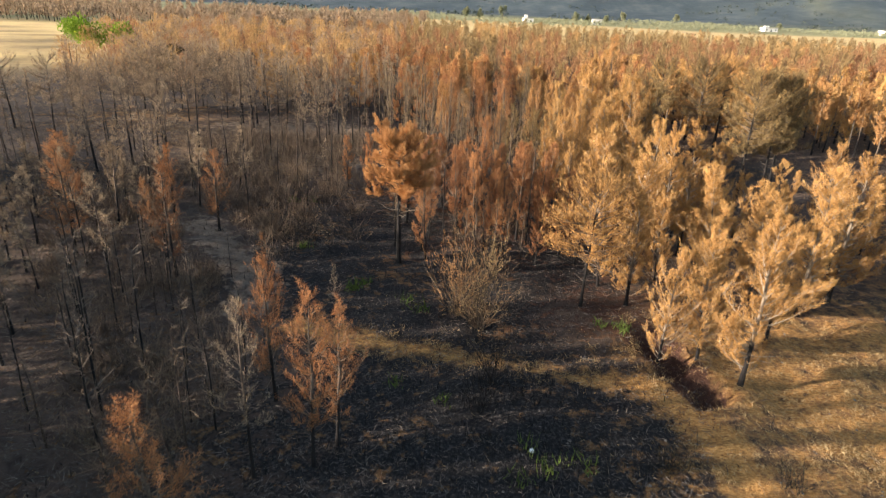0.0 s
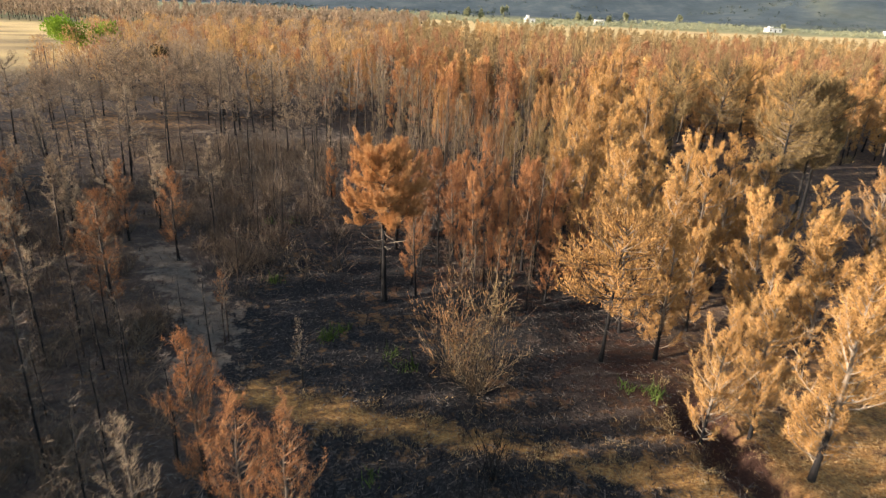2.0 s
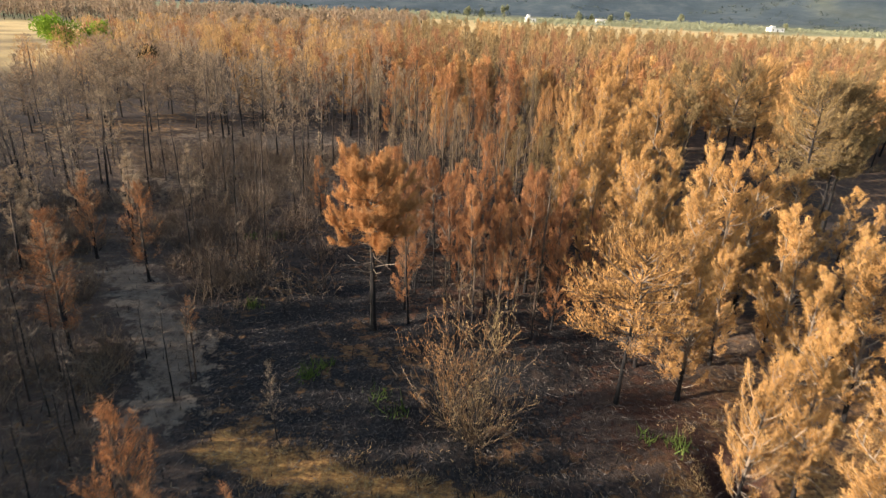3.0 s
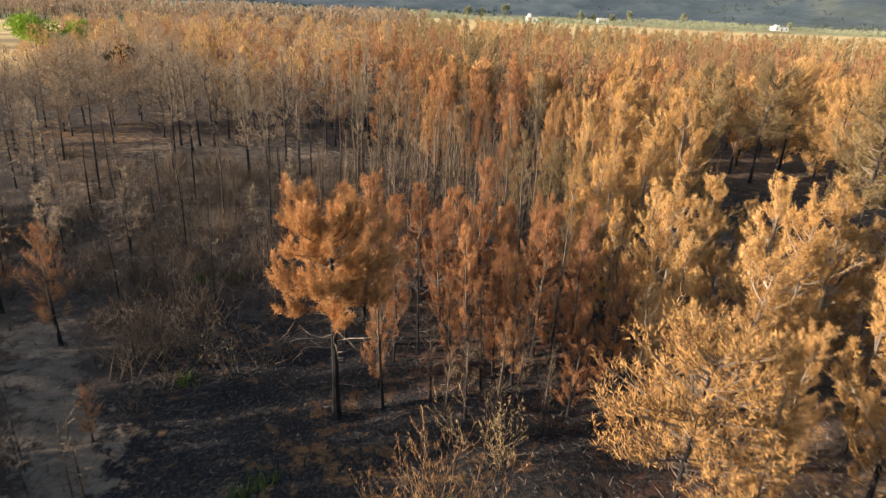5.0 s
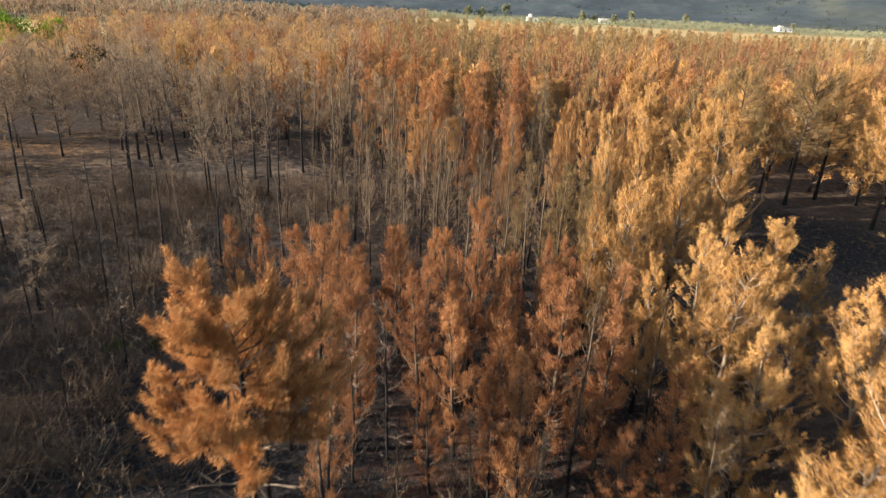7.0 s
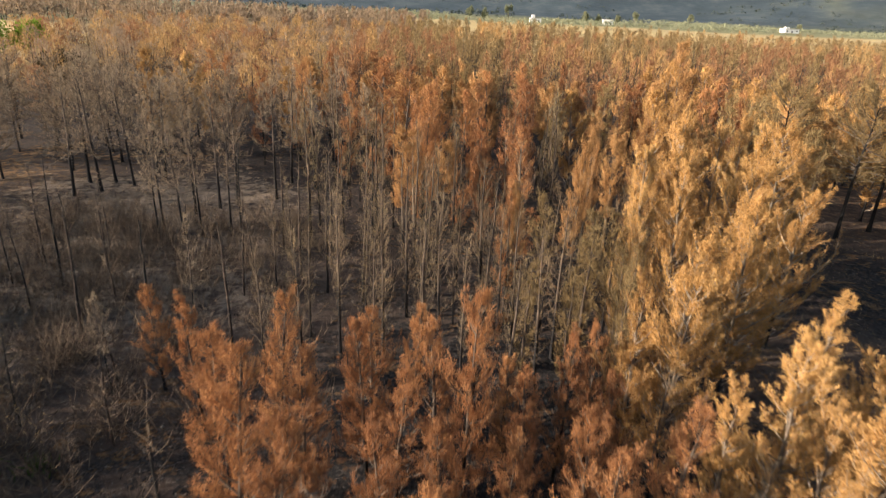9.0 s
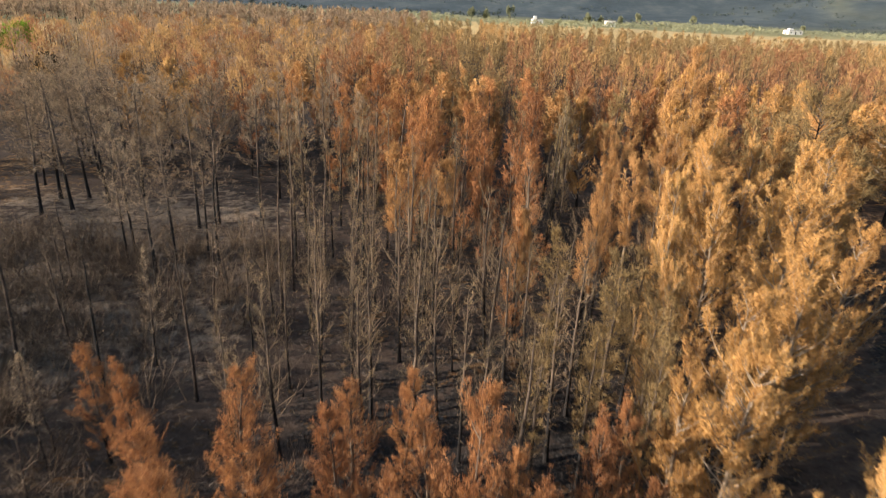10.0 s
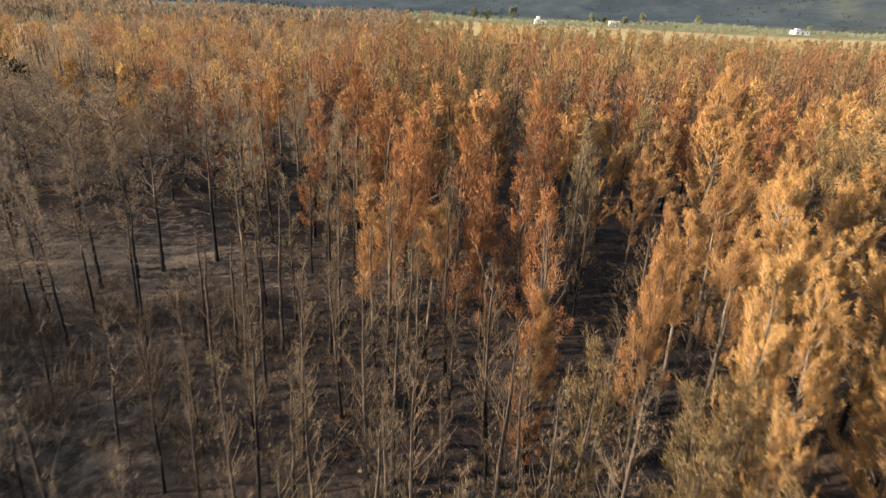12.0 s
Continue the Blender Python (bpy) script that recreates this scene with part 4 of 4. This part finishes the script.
def side_woods():
    """Thick unseen wood added beside the flight, on the sun's side, to shade the ground, and scattered woods in the
    valley beyond.
    """
    rng = np.random.default_rng(15)
    tris, stems = [], Wood()

    def one(x, y, h, n, length, width):
        u = rng.uniform(0, 1, n) ** 0.8
        reach = (1.7 * (1 - u) ** 0.7 + 0.15) * rng.uniform(0.25, 1.0, n)
        a = rng.uniform(0, 6.283, n)
        z = land(x, y)
        roots = np.stack([x + reach * np.cos(a), y + reach * np.sin(a), z + h * (0.15 + 0.82 * u)], 1)
        tris.append(blades(rng, roots, np.stack([0.5 * np.cos(a), 0.5 * np.sin(a), np.full(n, 0.9)], 1), length, width, 0.4))
        stems.tube([(x, y, z - 0.2), (x + rng.normal(0, 0.1), y, z + h * 0.5), (x, y, z + h)], [0.13, 0.09, 0.01], 3)

    # Added trees out of view; every second one left out past y 12.
    for n in range(230):
        y = rng.uniform(-12, 46)
        if y > 12 and n % 2:
            continue
        x = -(0.80 * max(y, 6) + 9) - rng.uniform(0, 26)
        one(x, y, rng.uniform(7.5, 10.0), 130, 0.75, 0.26)
    for _ in range(1500):
        y = rng.uniform(225, 470)
        x = rng.uniform(-0.9 * y, -10)
        if bump2(x, y, -150, 205, 62, 52) > 0.35 or patches(x, y, 45, 3.5) < -0.05:
            continue
        one(x, y, rng.uniform(5, 8.5), 46, 1.6, 0.5)
    tagged(new("side_woods_crowns", fast_tris("side_woods_crowns", np.concatenate(tris), HAZED_DUN)), "grey-brown valley woods, and unseen trees added to shade the burnt stand", "woods", kind="stuff")
    tagged(new("side_woods_stems", stems.mesh("side_woods_stems", BARK_CHAR)), "dark stems of the valley woods and of the added shading trees", "woods", kind="stuff")


side_woods()


# ---- valley: houses, groves, green tree ----
def block(name, material, parent, size, place, label=""):
    bm = bmesh.new()
    bmesh.ops.create_cube(bm, size=1.0)
    bmesh.ops.scale(bm, vec=size, verts=bm.verts)
    bmesh.ops.translate(bm, vec=place, verts=bm.verts)
    bmesh.ops.bevel(bm, geom=bm.edges, offset=min(size) * 0.04, segments=1, affect="EDGES")
    me = bpy.data.meshes.new(name)
    bm.to_mesh(me)
    bm.free()
    me.materials.append(material)
    return part(name, me, parent, label)


def farmhouse(x, y, width, depth, height, turn, label, upper=0.0):
    house = tagged(new("farmhouse"), label, "house", "valley houses")
    house.matrix_basis = pose(x, y, land(x, y) - 0.3, 0, 0, turn)
    block("wall", PLASTER, house, (width, depth, height), (0, 0, height / 2))
    roof = block("roof", ROOFING, house, (width + 0.6, depth + 0.6, 0.35), (0, 0, height + 0.17), "flat grey roof")
    if upper:
        block("stair_room", PLASTER, roof, (width * 0.28, depth * 0.4, upper), (-width * 0.22, 0, height + 0.3 + upper / 2))
    n = max(2, int(width // 3.5))
    for k in range(n):
        wx = -width / 2 + width * (k + 0.5) / n
        block("door" if k == n // 2 else "window", DARK_GLASS, house, (1.1, 0.12, 2.0 if k == n // 2 else 1.2), (wx, -depth / 2 - 0.02, 1.3 if k == n // 2 else 1.9))


farmhouse(77.7, 594.9, 9, 7, 3.6, 5, "white flat-roofed farmhouse with a stair room on top", 2.6)
farmhouse(141.6, 600.0, 9, 7, 4.6, -8, "white flat-roofed farmhouse among olive trees")
farmhouse(300.0, 598.6, 13, 8, 3.4, 6, "long white farmhouse at the edge of a yellow field", 1.4)
farmhouse(452.0, 660.0, 14, 9, 5.0, 0, "white farm building at the foot of the hill")


def leaf_cloud(rng, centre, radii, n, length, width):
    """Leaf blades over a lumpy crown."""
    lumps = unit(rng.normal(0, 1, (9, 3))) * rng.uniform(0.35, 0.75, (9, 1))
    pick = lumps[rng.integers(0, 9, n)]
    offs = pick + unit(rng.normal(0, 1, (n, 3))) * rng.uniform(0.15, 0.48, (n, 1))
    return blades(rng, np.array(centre) + offs * np.array(radii), unit(offs) + np.array([0, 0, 0.3]), length, width, 0.6)


def valley_tree(x, y, tall, wide, leaf, name, label, n=900, size=(0.5, 0.3), seed=1):
    rng = np.random.default_rng(seed)
    wood = Wood()
    wood.tube([(0, 0, -0.2), (0.1, 0.05, tall * 0.25), (0, 0.1, tall * 0.7)], [tall * 0.035, tall * 0.025, 0.02], 6)
    for a in range(6):
        wood.tube(bent(rng, (0, 0, tall * 0.25), unit(np.array([math.cos(a), math.sin(a), 0.9])), tall * 0.45, 0.3, 3), [0.07, 0.05, 0.03, 0.01], 4)
    tris = leaf_cloud(rng, (0, 0, tall * 0.58), (wide, wide, tall * 0.42), n, *size)
    thing(name, [("trunk", wood.mesh("trunk", BARK_GREY), ""), ("crown", fast_tris("crown", tris, leaf), "")], stand(x, y), label, "tree")


valley_tree(-74.0, 136.0, 9.0, 5.6, LEAF_LIME, "green_tree", "living green broadleaf tree at the edge of burnt wood", 2600, (0.55, 0.32), 3)
valley_tree(-69.5, 139.0, 7.6, 4.0, LEAF_LIME, "green_tree", "living green broadleaf tree at the edge of burnt wood", 1600, (0.55, 0.32), 4)
valley_tree(-46.0, 108.0, 6.0, 2.6, LEAF_DARK, "dark_tree", "dark scorched bushy tree standing among burnt pines", 1500, (0.5, 0.28), 6)
for n, (x, y, tall) in enumerate([(20, 560, 11), (32, 560, 9), (52, 570, 14), (120, 590, 11), (132, 592, 9), (146, 585, 9), (165, 600, 12), (250, 700, 12), (330, 640, 8)]):
    valley_tree(x, y, tall, tall * 0.26, LEAF_GROVE, "valley_tree", "tall grey-green tree beside the valley houses", 500, (1.3, 0.8), 20 + n)


def groves():
    rng = np.random.default_rng(12)
    tris = []
    for row in range(26):
        for k in range(120):
            x, y = -60 + k * 7.5 + rng.normal(0, 1.0), 430 + row * 11 + rng.normal(0, 1.2)
            if patches(x, y, 90, 4.0) < -0.08 or (x > 110 and y < 540):
                continue
            r = rng.uniform(1.5, 2.6)
            tris.append(leaf_cloud(rng, (x, y, land(x, y) + r * 0.9), (r * 1.2, r * 1.2, r), 26, 1.1, 0.8))
    slope_tris = []
    for _ in range(2600):
        x, y = rng.uniform(-700, 1300), rng.uniform(640, 1500)
        if patches(x, y, 130, 7.0) < 0.0:
            continue
        r = rng.uniform(1.6, 3.8)
        slope_tris.append(leaf_cloud(rng, (x, y, land(x, y) + r * 0.5), (r * 1.5, r * 1.5, r), 14, 1.8, 1.5))
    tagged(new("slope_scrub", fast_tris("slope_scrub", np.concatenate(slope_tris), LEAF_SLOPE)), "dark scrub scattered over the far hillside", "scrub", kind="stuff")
    tagged(new("olive_groves", fast_tris("olive_groves", np.concatenate(tris), LEAF_GROVE)), "rows of grey-green olive trees on the valley floor", "groves", kind="stuff")


groves()


# ---- shrubs, shoots, litter ----
def shrub(name, x, y, tall, wide, stems, leaf, twig, n_leaf, label, seed, lift=0.5, blade=(0.12, 0.016)):
    rng = np.random.default_rng(seed)
    wood, segs = Wood(), []
    for _ in range(stems):
        a, r = rng.uniform(0, 6.283), rng.uniform(0.1, 1.0)
        way = unit(np.array([math.cos(a) * r * wide / tall, math.sin(a) * r * wide / tall, 0.9]))
        pts = bent(rng, (rng.normal(0, 0.15), rng.normal(0, 0.15), -0.05), way, tall * rng.uniform(0.45, 1.15), lift * 0.5, 5, 0.13)
        wood.tube(pts, np.linspace(0.012, 0.003, 6), 3)
        segs.append(pts)
        for _ in range(5):
            p, d = along(rng, pts, 1, 0.3)
            sub = bent(rng, p[0], unit(d[0] + rng.normal(0, 0.45, 3)), tall * rng.uniform(0.12, 0.35), lift, 3, 0.08)
            wood.tube(sub, [0.009, 0.006, 0.004, 0.001], 3)
            segs.append(sub)
    parts = [("brushwood", wood.mesh("brushwood", twig), "")]
    if n_leaf:
        roots, ways = zip(*(along(rng, s, max(1, n_leaf // len(segs)), 0.25) for s in segs))
        tris = blades(rng, np.concatenate(roots), np.concatenate(ways), *blade, 0.5)
        parts.append(("foliage", fast_tris("foliage", tris, leaf), ""))
    thing(name, parts, stand(x, y), label, "shrub", "shrubs")


shrub("dry_shrub", 2.2, 25.4, 3.3, 3.4, 75, LEAF_STRAW, BARK_TAN, 3600, "large dry shrub with many pale leafless stems", 1, blade=(0.12, 0.012))
shrub("dry_shrub", 1.3, 26.6, 3.9, 2.4, 34, NEEDLE_OCHRE, BARK_TAN, 4200, "large dry shrub with many pale leafless stems", 2, blade=(0.13, 0.014))
shrub("charred_shrub", 2.5, 20.3, 2.6, 1.4, 26, LEAF_DARK, BARK_CHAR, 0, "burnt-out shrub of black upright stems in ash", 3)
shrub("charred_shrub", 1.9, 18.3, 2.0, 1.2, 22, LEAF_DARK, BARK_CHAR, 0, "burnt-out shrub of black upright stems in ash", 4)
shrub("charred_shrub", 3.4, 19.0, 1.5, 0.8, 12, LEAF_DARK, BARK_CHAR, 0, "burnt-out shrub of black upright stems in ash", 5)
shrub("charred_shrub", 8.0, 15.9, 0.9, 1.3, 30, LEAF_DARK, BARK_CHAR, 500, "low black burnt bush beside the straw-coloured track", 11)
shrub("charred_shrub", 11.8, 15.3, 1.1, 0.9, 24, LEAF_DARK, BARK_CHAR, 400, "low black burnt bush beside the straw-coloured track", 12)
shrub("dry_shrub", -7.6, 35.6, 2.4, 2.6, 30, LEAF_STRAW, BARK_GREY, 200, "spreading burnt shrub with bare grey stems", 6)
shrub("dry_shrub", -6.2, 34.6, 2.2, 2.2, 18, LEAF_STRAW, BARK_GREY, 100, "spreading burnt shrub with bare grey stems", 7)
shrub("dry_shrub", -9.6, 43.6, 2.4, 2.6, 30, LEAF_STRAW, BARK_GREY, 200, "spreading burnt shrub with bare grey stems", 8)
shrub("dry_shrub", -12.6, 46.6, 2.6, 2.8, 34, LEAF_STRAW, BARK_GREY, 300, "spreading burnt shrub with bare grey stems", 9)
shrub("dry_shrub", 3.2, 30.2, 2.6, 1.6, 20, LEAF_STRAW, BARK_TAN, 1500, "dry shrub with thin pale stems below the pines", 10)


BRUSH = []
for n in range(5):
    rng = np.random.default_rng(500 + n)
    wood = Wood()
    for _ in range(25):
        a, r = rng.uniform(0, 6.283), rng.uniform(0.2, 1.3)
        pts = bent(rng, (rng.normal(0, 0.3), rng.normal(0, 0.3), -0.05), unit(np.array([math.cos(a) * r, math.sin(a) * r, 0.8])), rng.uniform(0.7, 1.7), 0.4, 3, 0.12)
        wood.tube(pts, [0.014, 0.010, 0.006, 0.002], 3)
        for _ in range(4):
            p, d = along(rng, pts, 1, 0.25)
            wood.tube(bent(rng, p[0], unit(d[0] + rng.normal(0, 0.5, 3)), rng.uniform(0.2, 0.6), 0.3, 1, 0.1), [0.006, 0.001], 3)
    BRUSH.append(wood.mesh("brushwood", BARK_TAN))
brush_rng = np.random.default_rng(61)
brush_spots = []
for n in range(600):
    x, y = brush_rng.normal(-14, 7), brush_rng.uniform(36, 66)
    if 190 < n <= 470:
        y = brush_rng.uniform(15, 50)
        x = brush_rng.uniform(-0.74 * y - 4, -8)
    elif n > 470:
        x, y = brush_rng.normal(-14, 5), brush_rng.uniform(48, 64)
    if near_line(np.array(x), np.array(y), LEFT_TRACK, 2.0) > 0 or x > -1.5 and y < 46 or x < -0.7 * y:
        continue
    brush_spots.append((x + 0.6 * y, BRUSH[int(brush_rng.integers(5))], stand(x, y, brush_rng.uniform(0, 360), brush_rng.uniform(0.6, 1.4))))
brush_spots.sort(key=lambda b: -b[0])
BRUSH_WORDS = "low burnt brush of tangled grey-brown twigs"
far_verts, far_faces = [], []
for n, (_, me, place) in enumerate(brush_spots):
    if n < 285:
        thing("burnt_brush", [("brushwood", me, "")], place, BRUSH_WORDS, "shrub", "burnt brush")
    else:
        base = len(far_verts)
        far_verts += [tuple(place @ v.co) for v in me.vertices]
        far_faces += [tuple(base + k for k in p.vertices) for p in me.polygons]
tagged(new("brushwood_cover", mesh_of("brushwood_cover", far_verts, far_faces, BARK_TAN)), BRUSH_WORDS, "shrubs", kind="stuff")


def shoots(x, y, n, tall, seed):
    rng = np.random.default_rng(seed)
    roots = np.stack([rng.normal(0, 0.22, n), rng.normal(0, 0.22, n), np.zeros(n)], 1)
    ways = np.stack([rng.normal(0, 0.35, n), rng.normal(0, 0.35, n), np.ones(n)], 1)
    tris = blades(rng, roots, ways, tall, 0.05, 0.25)
    ob = new("green_sprout", fast_tris("green_sprout", tris, LEAF_GREEN))
    ob.matrix_basis = stand(x, y)
    tagged(ob, "fresh bright green shoots sprouting from burnt soil", "plant", "green shoots", "stuff")


for n, (x, y, count, tall) in enumerate([(3.4, 16.5, 34, 0.4), (3.9, 15.6, 34, 0.42), (4.6, 15.9, 18, 0.4), (5.3, 15.8, 22, 0.55), (0.5, 18.8, 24, 0.4), (-1.2, 20.4, 30, 0.35), (-4.0, 28.6, 70, 0.5), (-3.6, 29.3, 50, 0.45),
                                         (8.0, 25.6, 40, 0.4), (8.9, 25.2, 70, 0.45), (-7.8, 34.3, 60, 0.45), (-10.2, 42.6, 60, 0.5), (-8.9, 42.9, 60, 0.5), (-1.2, 27.4, 40, 0.4), (3.0, 15.2, 26, 0.45), (-0.6, 26.6, 40, 0.5)]):
    shoots(x, y, count, tall, 40 + n)


def ground_litter():
    """Dry grass, fallen twigs and stones that lie all over the ground."""
    rng = np.random.default_rng(21)
    n = 40000
    y = 10 + 65 * rng.uniform(0, 1, n)
    x = rng.uniform(-1, 1, n) * (0.72 * y + 4) + 1
    x = np.concatenate([x, rng.normal(-18, 7, 6000), rng.uniform(11, 21, 6000)])
    y = np.concatenate([y, rng.normal(62, 5, 6000), rng.uniform(11, 25, 6000)])
    cx, cy = rng.uniform(8.5, 21, 330), rng.uniform(11, 27, 330)
    cx, cy = np.append(cx, rng.uniform(-5, 10, 160)), np.append(cy, rng.uniform(20.5, 25, 160))
    x = np.concatenate([x, np.repeat(cx, 36) + rng.normal(0, 0.16, 36 * len(cx))])
    y = np.concatenate([y, np.repeat(cy, 36) + rng.normal(0, 0.16, 36 * len(cy))])
    n = len(x)
    zone_mask = (1.2 * near_line(x, y, TRACK, 1.8) + 0.9 * smooth(x - 0.1 * (y - 20), 5, 12) + 0.8 * bump2(x, y, -17, 62, 11, 8) + 0.06) > rng.uniform(0, 1, n)
    x, y = x[zone_mask], y[zone_mask]
    roots = np.stack([x, y, land_array(x, y)], 1)
    ways = np.stack([rng.normal(0, 0.7, len(x)), rng.normal(0, 0.7, len(x)), np.full(len(x), 0.7)], 1)
    tagged(new("dry_grass", fast_tris("dry_grass", blades(rng, roots, ways, 0.20, 0.016, 0.3), LEAF_STRAW)), "dry straw-coloured grass and needle litter", "grass", kind="stuff")
    m = 36000
    y = 10 + 62 * rng.uniform(0, 1, m) ** 1.4
    x = rng.uniform(-1, 0.55, m) * (0.72 * y + 4) + 1
    keep = 0.75 * bump2(x, y, 3.0, 18.2, 5.6, 3.4) + 0.6 * bump2(x, y, -3, 31, 6.5, 6) < rng.uniform(0, 1, m)
    x, y = x[keep], y[keep]
    m = len(x)
    roots = np.stack([x, y, land_array(x, y) + 0.035], 1)
    ways = np.stack([rng.normal(0, 1, m), rng.normal(0, 0.6, m), rng.uniform(0.0, 0.5, m)], 1)
    tagged(new("ash_litter", fast_tris("ash_litter", blades(rng, roots, ways, 0.27, 0.025, 0.15), LEAF_ASH)), "ash-grey scorched twigs and needle litter on black soil", "litter", kind="stuff")
    twigs = Wood()
    for n in range(2500):
        py = 11 + 60 * rng.uniform(0, 1)
        px = rng.uniform(-1, 1) * (0.7 * py + 3) + 1
        if n > 1600:
            py = rng.uniform(12, 46)
            px = rng.uniform(-0.72 * py - 3, -7)
        a = rng.uniform(0, 6.283)
        p0 = np.array([px, py, land(px, py) + 0.03])
        pts = bent(rng, p0, (math.cos(a), math.sin(a), rng.uniform(0, 0.25)), rng.uniform(0.2, 0.9), 0.1, 3, 0.2)
        twigs.tube(pts, [0.009, 0.007, 0.005, 0.002], 3)
    tagged(new("fallen_twigs", twigs.mesh("fallen_twigs", BARK_GREY)), "fallen dry twigs and branches on burnt ground", "twigs", kind="stuff")
    stubble = Wood()
    for n in range(2600):
        if n < 700:
            px, py = rng.normal(3.0, 3.4), rng.normal(18.0, 2.4)
        else:
            py = 11 + 50 * rng.uniform(0, 1) ** 1.3
            px = rng.uniform(-1, 0.3) * (0.7 * py + 3) + 1
        p0 = np.array([px, py, land(px, py) - 0.02])
        stubble.tube([p0, p0 + np.array([rng.normal(0, 0.1), rng.normal(0, 0.1), rng.uniform(0.12, 0.55)])], [rng.uniform(0.008, 0.03), 0.002], 3)
    tagged(new("charred_stubble", stubble.mesh("charred_stubble", BARK_CHAR)), "short charred stubs of burnt undergrowth", "stubble", kind="stuff")
    bm = bmesh.new()
    for _ in range(1100):
        py = 11 + 60 * rng.uniform(0, 1) ** 1.3
        px = rng.uniform(-1, 1) * (0.7 * py + 3) + 1
        r = 0.02 + 0.06 * rng.uniform(0, 1) ** 4
        base = len(bm.verts)
        vs = [bm.verts.new((px + r * dx * rng.uniform(0.7, 1.3), py + r * dy * rng.uniform(0.7, 1.3), land(px, py) + r * dz)) for dx, dy, dz in ((1, 0, 0), (0, 1, 0.1), (-1, 0, 0), (0, -1, 0.1), (0.2, 0.1, 0.8))]
        for k in range(4):
            bm.faces.new((vs[k], vs[(k + 1) % 4], vs[4]))
    me = bpy.data.meshes.new("stones")
    bm.to_mesh(me)
    bm.free()
    me.materials.append(STONE)
    tagged(new("stones", me), "small pale stones scattered over the soil", "stones", kind="stuff")


ground_litter()


def scrap():
    bm = bmesh.new()
    bmesh.ops.create_cube(bm, size=1.0)
    bmesh.ops.scale(bm, vec=(0.16, 0.13, 0.10), verts=bm.verts)
    bmesh.ops.bevel(bm, geom=bm.edges, offset=0.02, segments=2, affect="EDGES")
    me = bpy.data.meshes.new("white_scrap")
    bm.to_mesh(me)
    bm.free()
    me.materials.append(LITTER_WHITE)
    ob = new("white_scrap", me)
    ob.matrix_basis = pose(3.5, 16.3, land(3.5, 16.3) + 0.05, 8, 5, 25)
    tagged(ob, "small white crumpled scrap lying in black ash", "litter")


scrap()
